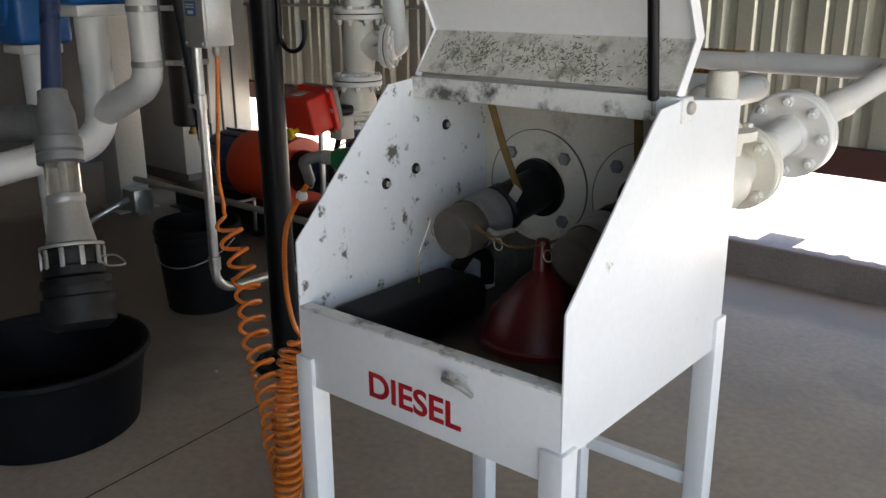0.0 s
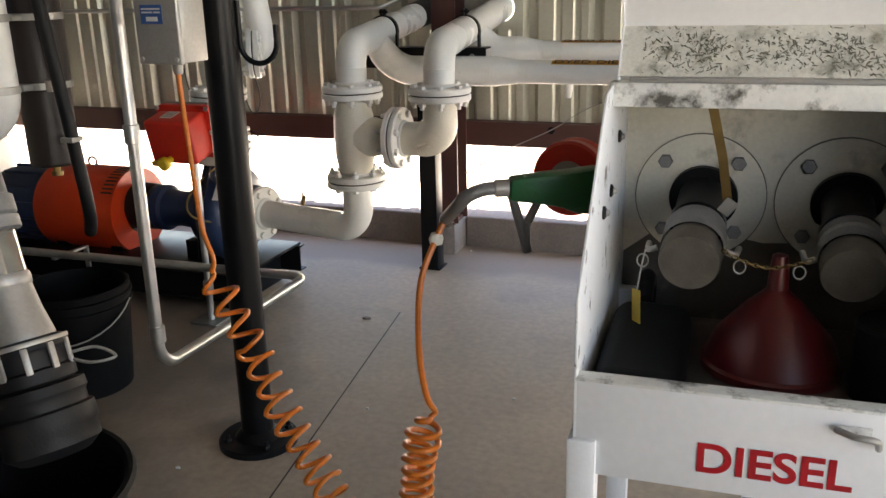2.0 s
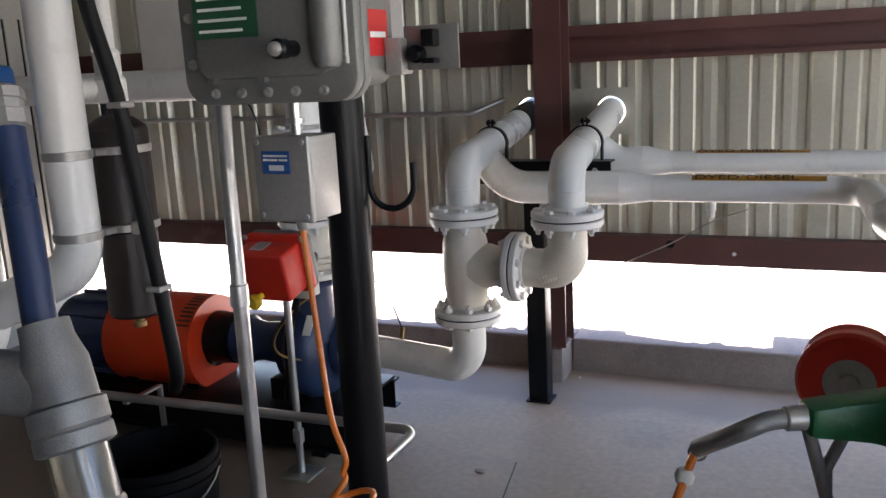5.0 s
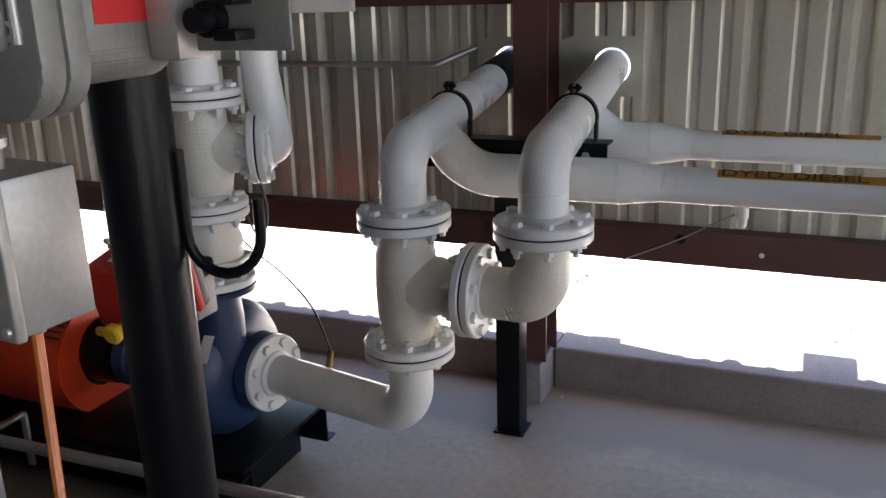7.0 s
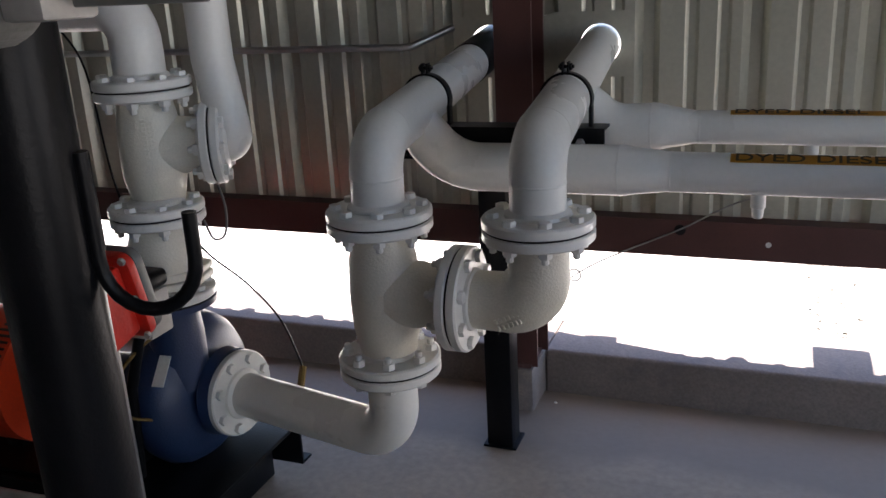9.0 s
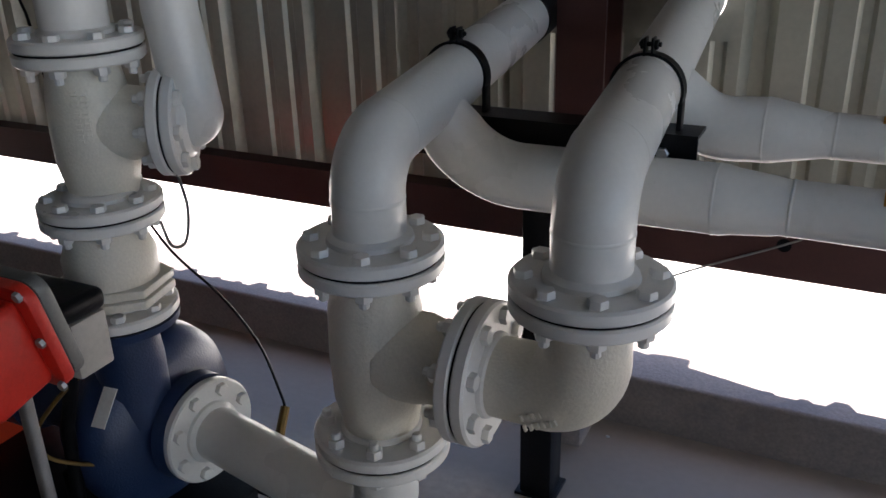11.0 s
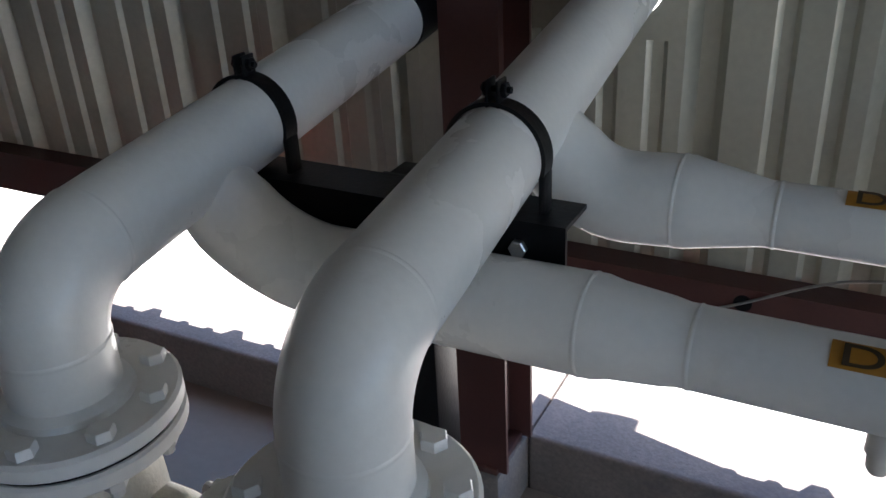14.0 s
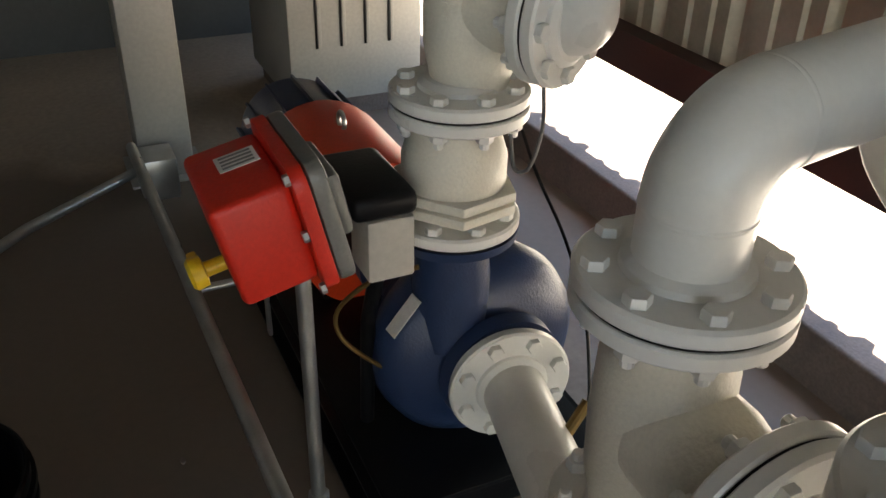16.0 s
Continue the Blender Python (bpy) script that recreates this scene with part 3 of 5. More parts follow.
def pipe_label(x0, x1, y, z, r, tilt, text, size, tx, wide):
    """A wrapped amber band with dark letters, bent round the pipe."""
    n = 10
    bm = bmesh.new()
    rows = []
    for i in range(n + 1):
        a = radians(tilt - 19 + 38 * i / n)
        rows.append([bm.verts.new((x, y - math.cos(a) * (r + 0.0012), z + math.sin(a) * (r + 0.0012))) for x in (x0, x1)])
    for p, q in zip(rows, rows[1:]):
        bm.faces.new((p[0], p[1], q[1], q[0]))
    band = part("pipe_label", bm, LABELY, mani, "amber wrap-around label with black letters")
    a = radians(tilt)
    c = Vector((tx, y - math.cos(a) * (r + 0.0025) - math.sin(a) * size * 0.56, z + math.sin(a) * (r + 0.0025) - math.cos(a) * size * 0.56))
    right, up = Vector((1, 0, 0)), Vector((0, math.sin(a), math.cos(a)))
    m = Matrix.Translation(c) @ Matrix((right, up, right.cross(up))).transposed().to_4x4() @ Matrix.Diagonal((wide, 1, 1, 1))
    step = Matrix.Identity(4)
    for word in text.split():
        ob = letters("label_text", word, size, step @ m, LABELINK, band, 0.0004, 0.0002)
        xs = [v.co.x for v in ob.data.vertices]
        step = step @ Matrix.Translation((max(xs) - min(xs) + size * wide * 0.42, 0, 0))


pipe_label(-1.285, -0.88, LY, LZ, SR, 63, "DYED DIESEL", 0.034, -1.278, 1.6)
pipe_label(-1.30, -0.93, UY, UZ, 0.0395, 75, "DYED DIESEL", 0.032, -1.293, 1.5)

# bracket, clamps and the post that carry the pipes
prop = thing("pipe_support", (-1.91, 3.56, 0.0), "black square steel post with a crossbar and pipe clamps", "pipe support")
part("post", box(-1.965, -1.885, 3.545, 3.625, 0.0, 0.93, 0.004), BLACK, prop)
part("post_foot", box(-1.975, -1.872, 3.535, 3.635, 0.0, 0.008, 0.002), BLACK, prop)
ang = [(3.29, 1.028), (3.36, 1.028), (3.36, 1.022), (3.296, 1.022), (3.296, 0.945), (3.29, 0.945)]
part("crossbar", prism(ang, "x", -2.12, -1.565), BLACK, prop, "black angle-iron crossbar")
part("strut", box(-1.955, -1.885, 3.297, 3.544, 0.90, 0.945, 0.003), BLACK, prop)
part("crossbar_bolt", hexbolt((-1.62, 3.289, 0.995), (0, -1, 0), 0.011, 0.008), ZINC, prop, "scuffed bolt head")
for cx in (LX - 0.029, RX - 0.029):
    pts = []
    for k in range(25):
        a = radians(-20 + 220 * k / 24)
        pts.append((cx + math.cos(a) * (PR + 0.003), 3.325, ZP + 0.004 + math.sin(a) * (PR + 0.003)))
    bm = bmesh.new()
    rows = []
    for x, y, z in pts:
        d = Vector((x - cx, 0, z - ZP - 0.004)).normalized()
        rows.append([bm.verts.new((x + d.x * o, y + s, z + d.z * o)) for o, s in ((-0.002, -0.012), (-0.002, 0.012), (0.003, 0.012), (0.003, -0.012))])
    for p, q in zip(rows, rows[1:]):
        for k in range(4):
            bm.faces.new((p[k], p[(k + 1) % 4], q[(k + 1) % 4], q[k]))
    bm.faces.new(rows[0])
    bm.faces.new(rows[-1])
    strap = part("pipe_clamp", bm, BLACK, prop, "black steel strap clamp over the pipe")
    for sx in (-0.0065, 0.0065):
        part("clamp_ear", joined(box(cx + sx - 0.0022, cx + sx + 0.0022, 3.313, 3.337, ZP + PR, ZP + PR + 0.034, 0.002)), BLACK, strap)
    part("clamp_bolt", joined(rod((cx - 0.017, 3.325, ZP + PR + 0.022), (cx + 0.019, 3.325, ZP + PR + 0.022), 0.004, 12), hexbolt((cx + 0.0085, 3.325, ZP + PR + 0.022), (1, 0, 0), 0.009, 0.006), hexbolt((cx - 0.0085, 3.325, ZP + PR + 0.022), (-1, 0, 0), 0.009, 0.006)), BLACK, strap)
    for s in (-1, 1):
        part("clamp_leg", box(cx + s * 0.0585 - 0.004, cx + s * 0.0585 + 0.004, 3.313, 3.337, 1.0, ZP - 0.01, 0.002), BLACK, strap)


# ---- pump set on its skid ----
PY, PZ = 3.03, 0.358
pump = thing("pump_set", (-3.0, PY, 0.0), "navy centrifugal pump with an orange coupling guard on a black skid", "pump")
# suction spool from the manifold
pts = rounded_path([(-2.47, PY + 0.02, PZ), (LX, RY, PZ), (LX, RY, ZB - 0.02)], 0.152, 16)
part("suction_pipe", tube(pts, PR, 40), PIPE, mani)
flange(mani, (-2.492, PY + 0.022, PZ), (1, -0.14, 0), both=False, phase=22.5, head=1)
# volute: a snail casing with its outlet neck
part("volute", lathe([(0.0, 0.0), (0.115, 0.0), (0.118, 0.03), (0.10, 0.045), (0.135, 0.055), (0.175, 0.07), (0.2, 0.10), (0.208, 0.135), (0.2, 0.17), (0.175, 0.2), (0.10, 0.215), (0.0, 0.22)], (-2.50, PY + 0.022, PZ), (-3.5, PY + 0.022, PZ), 48), NAVY, pump, "navy cast volute casing")
part("outlet_neck", lathe([(0.07, -0.24), (0.07, -0.10), (0.066, -0.06), (0.066, -0.03), (0.075, -0.02), (0.112, -0.018), (0.114, -0.002), (0.0, -0.002)], (-2.60, 2.985, 0.645), (-2.60, 2.985, 2), 40), NAVY, pump)
part("nameplate", turned(box(-0.016, 0.016, -0.001, 0.001, -0.04, 0.04, 0), Matrix.Translation((-2.58, 2.885, 0.485)) @ pose(0, 0, 0, -42, 0, 6)), PALE, pump, "pale maker's plate, unreadable")
part("bearing_frame", lathe([(0.14, 0), (0.14, 0.03), (0.085, 0.06), (0.075, 0.16), (0.085, 0.22), (0.1, 0.23), (0.1, 0.27), (0.06, 0.28)], (-2.71, PY, PZ), (-4, PY, PZ), 36), NAVY, pump)
part("coupling", lathe([(0.03, 0), (0.03, 0.02), (0.1, 0.02), (0.105, 0.12), (0.06, 0.13), (0.06, 0.16)], (-2.98, PY, PZ), (-4, PY, PZ), 30), BLACK, pump)
guard = lathe([(0.1, 0), (0.187, 0.004), (0.19, 0.03), (0.19, 0.40), (0.187, 0.43), (0.1, 0.434)], (-3.10, PY, 0.338), (-4, PY, 0.338), 40)
gp = part("motor_cowl", guard, ORANGE, pump, "bright orange motor shell")
for k in range(9):
    a = radians(35 + k * 6)
    x = -3.14
    part("vent_slot", turned(box(-0.028, 0.028, -0.0035, 0.0035, -0.001, 0.0016, 0), Matrix.Translation((x, PY - math.cos(a) * 0.1905, 0.338 + math.sin(a) * 0.1905)) @ pose(0, 0, 0, 90 - math.degrees(a), 0, 0)), INK, gp)
part("motor_rear", lathe([(0.1, 0), (0.165, 0.01), (0.165, 0.24), (0.15, 0.29), (0.1, 0.31), (0, 0.31)], (-3.535, PY, 0.338), (-5, PY, 0.338), 36), NAVY, pump, "navy motor end bell")
for k in range(14):
    a = radians(360 * k / 14)
    part("cooling_fin", turned(box(-0.115, 0.115, -0.003, 0.003, 0.16, 0.178, 0), Matrix.Translation((-3.66, PY, 0.338)) @ Matrix.Rotation(a, 4, "X")), NAVY, pump)
part("lifting_eye", tube([(-3.33 + 0.022 * math.cos(i * math.pi / 8), PY, PZ + 0.185 + 0.022 * math.sin(i * math.pi / 8)) for i in range(17)], 0.006, 10), ZINC, pump)
for x in (-2.75, -3.15, -3.45):
    part("foot", box(x - 0.03, x + 0.03, PY - 0.13, PY + 0.13, 0.165, 0.26, 0.006), BLACK, pump)
def channel(y0, y1, open_to):
    t = 0.007
    if open_to < 0:
        return [(y0, 0.05), (y1, 0.05), (y1, 0.165), (y0, 0.165), (y0, 0.165 - t), (y1 - t, 0.165 - t), (y1 - t, 0.05 + t), (y0, 0.05 + t)]
    return [(y0, 0.05), (y1, 0.05), (y1, 0.05 + t), (y0 + t, 0.05 + t), (y0 + t, 0.165 - t), (y1, 0.165 - t), (y1, 0.165), (y0, 0.165)]
part("skid_rail", prism(channel(2.78, 2.83, -1), "x", -4.05, -2.42), BLACK, pump)
part("skid_rail", prism(channel(3.22, 3.27, 1), "x", -4.05, -2.42), BLACK, pump)
part("skid_deck", box(-4.05, -2.43, 2.80, 3.25, 0.166, 0.178, 0.002), BLACK, pump)
for x in (-4.0, -3.3, -2.55):
    part("cross_member", box(x - 0.03, x + 0.03, 2.83, 3.22, 0.0, 0.16, 0.003), BLACK, pump)

# ---- discharge stack above the pump ----
DX, DY = -2.60, 2.985
stack = thing("discharge_stack", (DX, DY, 0.645), "white flanged check valve and tee stacked over the pump", "pipework")
flange(stack, (DX, DY, 0.645), (0, 0, 1), both=False, phase=0)
part("check_valve", lathe([(0.06, 0.02), (0.075, 0.04), (0.088, 0.07), (0.088, 0.13), (0.075, 0.17), (0.06, 0.2)], (DX, DY, 0.645), (DX, DY, 2), 36), CAST, stack, "cast check valve body")
hexa = [(0.115 * math.cos(radians(60 * k + 30)), 0.108 * math.sin(radians(60 * k + 30))) for k in range(6)]
for z0, z1 in ((0.685, 0.703), (0.708, 0.726)):
    part("bonnet_plate", turned(prism(hexa, "z", z0, z1, 0.004), Matrix.Translation((DX, DY, 0)) @ pose(0, 0, 0, 0, 0, 12)), CAST, stack)
flange(stack, (DX - 0.008, DY + 0.01, 0.862), (0, 0, 1), phase=0)
TX, TY = DX - 0.012, DY + 0.03
part("tee_body", joined(lathe([(0.060, 0.015), (0.066, 0.04), (0.076, 0.09), (0.077, 0.15), (0.074, 0.21), (0.066, 0.26), (0.06, 0.285)], (TX, TY, 0.862), (TX, TY, 2), 36),
     lathe([(0.07, 0.0), (0.07, 0.07), (0.062, 0.13)], (TX, TY, 1.02), (TX + 1, TY + 0.5, 1.02), 36)), CAST, stack, "cast tee with raised lettering")
cast_marks(stack, [((TX + 0.038, TY - 0.0655, 1.095), (0, 0, -1), (0.86, 0.5, 0), 10, 1), ((TX + 0.050, TY - 0.0565, 1.085), (0, 0, -1), (0.76, 0.65, 0), 8, 1)])
flange(stack, (TX, TY, 1.162), (0, 0, 1), phase=22.5)
sw = Vector((1, 0.5, 0)).normalized()
fc = Vector((TX, TY, 1.02)) + sw * 0.15
flange(stack, fc, sw, phase=0, r=0.1)
part("side_elbow", tube(rounded_path([fc + sw * 0.01, fc + sw * 0.045, fc + sw * 0.045 + Vector((-0.03, 0, 0.2)), fc + sw * 0.045 + Vector((-0.04, 0, 2.2))], 0.07, 12), 0.05, 30), PIPE, stack, "white riser pipe")
part("top_elbow", tube(rounded_path([(TX, TY, 1.18), (TX, TY, 1.355), (TX - 0.25, TY, 1.355), (-4.6, TY, 1.355)], 0.15, 16), 0.06, 36), PIPE, stack, "white elbow and long header pipe")


# ---- dispensing cabinet with its open lid ----
# the cabinet stands slightly askew to the wall
askew = Matrix.Translation((-0.757, 1.145, 0)) @ Matrix.Rotation(radians(2.4), 4, "Z") @ Matrix.Translation((0.757, -1.145, 0))
BX0, BX1, BY0, BY1, BZ0 = -0.757, -0.168, 1.158, 1.738, 0.60
cab = thing("fuel_cabinet", ((BX0 + BX1) / 2, (BY0 + BY1) / 2, 0), "white painted steel fuel cabinet with raised lid, scuffed, on four legs", "cabinet")
side = [(BY0, BZ0), (BY0, 0.84), (1.415, 1.105), (1.49, 1.112), (BY1, 1.088), (BY1, BZ0)]
for x0, nm in ((BX0, "side_panel"), (BX1 - 0.004, "side_panel")):
    part(nm, prism(side, "x", x0, x0 + 0.004, 0.001), SCUFFED if x0 == BX0 else BOXPAINT, cab)
part("front_panel", box(BX0 + 0.004, BX1 - 0.004, BY0, BY0 + 0.004, BZ0 - 0.045, 0.71, 0.001), BOXPAINT, cab, "white front panel, chipped and oily along its rim")
part("front_rim", box(BX0 + 0.002, BX1 - 0.002, BY0 - 0.002, BY0 + 0.028, 0.7105, 0.7155, 0.0015), BOXRIM, cab, "worn folded rim")
part("back_panel", box(BX0 + 0.004, BX1 - 0.004, BY1 - 0.005, BY1, BZ0, 1.086, 0.001), BACKPAINT, cab, "aged cream back panel")
part("bottom_tray", box(BX0 + 0.004, BX1 - 0.004, BY0 + 0.004, BY1 - 0.005, BZ0, BZ0 + 0.004, 0.001), SOAKED_SHADE, cab, "oil-soaked tray")
# Oil staining and the cabinet's inner shade, painted as one dark shape.
part("stain_and_shade", prism([(BX0 + 0.006, BZ0 + 0.005), (BX1 - 0.006, BZ0 + 0.005), (BX1 - 0.006, 0.80), (-0.25, 0.815), (-0.32, 0.795), (-0.40, 0.78), (-0.48, 0.775), (-0.56, 0.79), (-0.64, 0.80), (-0.70, 0.78), (BX0 + 0.006, 0.74)], "y", BY1 - 0.0072, BY1 - 0.0055), SOAKED_SHADE, cab, "oil stain with painted-in shade up the back panel")
part("top_rail", box(BX0 - 0.004, BX1 + 0.004, 1.485, 1.525, 1.074, 1.116, 0.004), BOXRIM, cab, "scuffed top rail under the hinge")
part("top_cover", turned(box(BX0 + 0.004, BX1 - 0.004, 1.525, BY1, 1.083, 1.087, 0.001), Matrix.Identity(4)), BOXPAINT, cab)
part("hinge", rod((BX0 + 0.03, 1.492, 1.119), (BX1 - 0.03, 1.492, 1.119), 0.006, 12), STEEL, cab)
for x in (BX0 - 0.008, BX1 - 0.036):
    for y in (BY0 - 0.008, BY1 - 0.036):
        t = 0.004
        L = [(x, y), (x + 0.044, y), (x + 0.044, y + 0.044), (x, y + 0.044)]
        zt = 0.615 if y < 1.3 else 0.665
        part("leg", prism(L, "z", 0.006, zt, 0.003), CLEAN, cab)
        part("foot_plate", box(x - 0.012, x + 0.056, y - 0.012, y + 0.056, 0.0, 0.006, 0.001), CLEAN, cab)
letters("text_diesel", "DIESEL", 0.079, pose(-0.577, BY0 - 0.0012, 0.574, 90, 0, 0) @ Matrix.Diagonal((0.92, 0.84, 1, 1)), REDINK, cab, 0.0006, 0.0016)
# hasp on the rim
part("hasp", tube(rounded_path([(-0.392, BY0 - 0.006, 0.684), (-0.372, BY0 - 0.034, 0.69), (-0.342, BY0 - 0.034, 0.688), (-0.336, BY0 - 0.006, 0.662)], 0.012), 0.0048, 10), STEEL, cab, "bent steel hasp loop")
part("hasp_plate", box(-0.388, -0.346, BY0 - 0.004, BY0 - 0.001, 0.676, 0.69, 0.001), BOXRIM, cab)
# lid, folded once
lidp = [(1.493, 1.126), (1.552, 1.205), (1.33, 1.62)]
def lidsheet(p, q, off0, off1):
    u = Vector((0, q[0] - p[0], q[1] - p[1])).normalized()
    nrm = Vector((0, -u.z, u.y))
    a, b = Vector((0, *p)), Vector((0, *q))
    return [((a + nrm * o).y, (a + nrm * o).z) if e == 0 else ((b + nrm * o).y, (b + nrm * o).z) for e, o in ((0, off0), (1, off0), (1, off1), (0, off1))]
lid = part("lid", prism(lidsheet(lidp[1], lidp[2], 0, -0.003), "x", BX0 + 0.012, BX1 - 0.012), BOXPAINT, cab, "raised white lid", False)
part("lid_fold", prism(lidsheet(lidp[0], lidp[1], 0, -0.003), "x", BX0 + 0.012, BX1 - 0.012), GRIMY, lid, "grimy lower fold of the lid", False)
for x in (BX0 + 0.009, BX1 - 0.012):
    part("lid_lip", prism([(1.487, 1.120), (1.545, 1.205), (1.325, 1.617), (1.347, 1.63), (1.576, 1.209), (1.512, 1.112)], "x", x, x + 0.003), BOXPAINT, lid)
part("lid_pin", rod((BX1 - 0.006, 1.508, 1.098), (BX1 + 0.012, 1.508, 1.098), 0.011, 14, 0.002), STEEL, cab)
# oily sludge dried on the lid's lower fold
random.seed(11)
u = (Vector((0, lidp[1][0] - lidp[0][0], lidp[1][1] - lidp[0][1]))).normalized()
nv = Vector((0, -u.z, u.y))
SLUDGE = material("dried_sludge", (0.19, 0.185, 0.14), 0.8, vary=0.3, scale=40, bump=0.3)
bm = bmesh.new()
smears = [(random.uniform(BX0 + 0.07, BX1 - 0.07), random.uniform(0.02, 0.075), random.uniform(0.01, 0.04)) for k in range(26)]
for k in range(900):
    sx, sh, sr = random.choice(smears)
    x = min(max(random.gauss(sx, sr), BX0 + 0.05), BX1 - 0.05)
    h = min(max(random.gauss(sh, 0.016), 0.006), 0.094)
    c = Vector((x, lidp[0][0], lidp[0][1])) + u * h + nv * 0.0012
    n, r, st = random.randint(5, 8), random.uniform(0.0004, 0.0016), random.uniform(1.5, 6.0)
    tw = random.choice((0.1, 0.9, 1.3, 1.9, 2.4)) + random.uniform(-0.4, 0.4)
    ring = []
    for i in range(n):
        a = 2 * math.pi * i / n
        rr = r * random.uniform(0.5, 1.2)
        px, py = rr * st * math.cos(a), rr * math.sin(a)
        ring.append(bm.verts.new(c + Vector((1, 0, 0)) * (px * math.cos(tw) - py * math.sin(tw)) + u * (px * math.sin(tw) + py * math.cos(tw))))
    top = bm.verts.new(c + nv * random.uniform(0.0008, 0.002))
    for i in range(n):
        bm.faces.new((ring[i], ring[(i + 1) % n], top))
tagged(part("sludge", bm, SLUDGE, lid, "dark flakes of dried sludge"), kind="stuff")
# gas strut
part("strut_rod", rod((-0.212, 1.478, 1.085), (-0.212, 1.462, 1.20), 0.004, 10), STEEL, cab)
part("strut_body", rod((-0.212, 1.474, 1.11), (-0.212, 1.425, 1.47), 0.0095, 16, 0.003), BLACK, cab, "black gas strut")
# rivets on the side and bolts on the back
for y, z in ((1.59, 1.005), (1.49, 0.925), (1.40, 0.908)):
    for x, w in ((BX0 + 0.004, 1),):
        part("rivet", lathe([(0.0115, 0), (0.0115, 0.003), (0.007, 0.006), (0, 0.006)], (x, y, z), (x + w, y, z), 18), RUBBER, cab, "dark rubber-washered bolt")
        part("rivet_pin", lathe([(0.006, 0.006), (0.005, 0.011), (0, 0.012)], (x, y, z), (x + w, y, z), 12), STEEL, cab)
for cx in (-0.617, -0.352):
    part("port_plate", lathe([(0.0, 0.0), (0.125, 0.0), (0.125, 0.003), (0.123, 0.004), (0.0, 0.004)], (cx + 0.012, BY1 - 0.006, 0.865), (cx + 0.012, 0, 0.865), 48), BACKPAINT, cab, "round white plate round the pipe stub")
    part("plate_seam", lathe([(0.1248, 0.0), (0.1264, 0.0), (0.1264, 0.0044), (0.1248, 0.0044), (0.1248, 0.0)], (cx + 0.012, BY1 - 0.006, 0.865), (cx + 0.012, 0, 0.865), 48), SOAKED_SHADE, cab, "oily dark seam round the plate")
    for k in range(4):
        a = radians(45 + 90 * k)
        part("plate_bolt", hexbolt((cx + 0.012 + 0.098 * math.cos(a), BY1 - 0.0105, 0.865 + 0.098 * math.sin(a)), (0, -1, 0), 0.0145, 0.009), GREY, cab)


def camlock(cx, fy, fz, swing):
    """A hose coupling with its dust cap, standing out of the back panel."""
    c = thing("camlock_coupling", (cx, BY1, 0.86), "grimy black cam-lock hose coupling with a worn aluminium cap", "coupling", "couplings in the cabinet")
    a, b = Vector((cx + 0.012, BY1 - 0.01, 0.865)), Vector((cx, fy, fz))
    w = (b - a).normalized()
    d = (b - a).length
    part("stub", lathe([(0.066, 0), (0.066, 0.012), (0.047, 0.014), (0.047, d * 0.42), (0.052, d * 0.43), (0.052, d * 0.5), (0.047, d * 0.52), (0.047, d * 0.6)], a, b, 32), BLACK, c)
    part("collar", lathe([(0.047, d * 0.55), (0.055, d * 0.57), (0.055, d * 0.66), (0.051, d * 0.68), (0.051, d * 0.74), (0.055, d * 0.75), (0.055, d * 0.82)], a, b, 32), GREY, c, "grimy grey cam-lock collar")
    part("dust_cap", lathe([(0.050, d * 0.80), (0.0525, d * 0.84), (0.0525, d * 0.97), (0.050, d), (0.0, d)], a, b, 36), CAPM, c, "scratched round aluminium cap")
    s = Vector((1, 0, 0))
    for k in (-1, 1):
        h = a + w * d * 0.86 + s * k * 0.058
        part("cam_lever", tube(rounded_path([h + Vector((0, 0, 0.006)), h + s * k * 0.016, h + s * k * 0.02 - w * 0.055 + Vector((0, 0, -0.012))], 0.01), 0.0055, 10), STEEL, c)
        part("lever_ring", tube([h + s * k * 0.024 + Vector((0.010 * math.cos(i * math.pi / 7), 0, -0.02 + 0.012 * math.sin(i * math.pi / 7))) for i in range(15)], 0.0016, 6), STEEL, c)
    # hold-down strap from the rail
    p0, p1 = Vector((cx - 0.01 + swing, 1.53, 1.076)), a + w * d * 0.5 + Vector((0.052, 0, 0.045))
    r = (p1 - p0).normalized()
    sd = r.cross(Vector((0, 1, 0))).normalized()
    bm = bmesh.new()
    vs = [[bm.verts.new(q + sd * o + Vector((0, e, 0))) for o, e in ((-0.008, 0), (0.008, 0), (0.008, 0.003), (-0.008, 0.003))] for q in (p0, p0.lerp(p1, 0.5) + Vector((0.004, -0.01, 0)), p1)]
    for p, q in zip(vs, vs[1:]):
        for k in range(4):
            bm.faces.new((p[k], p[(k + 1) % 4], q[(k + 1) % 4], q[k]))
    bm.faces.new(vs[0])
    bm.faces.new(vs[-1])
    part("strap", bm, BRASS, c, "tarnished brass strap")
    part("strap_tag", turned(box(-0.012, 0.012, -0.002, 0.002, -0.016, 0.016, 0.002), Matrix.Translation(p1 + Vector((0, -0.012, 0.0))) @ pose(0, 0, 0, 10, 35, 0)), STEEL, c)
    return c


camlock(-0.610, 1.437, 0.817, 0.03)
camlock(-0.347, 1.469, 0.804, 0.09)
chain = thing("cap_chain", (-0.48, 1.45, 0.82), "short tarnished brass chain slung between two caps", "chain")
cp = [Vector((-0.556, 1.445, 0.842)).lerp(Vector((-0.413, 1.47, 0.828)), i / 17) + Vector((0, 0, -0.022 * math.sin(math.pi * i / 17))) for i in range(18)]
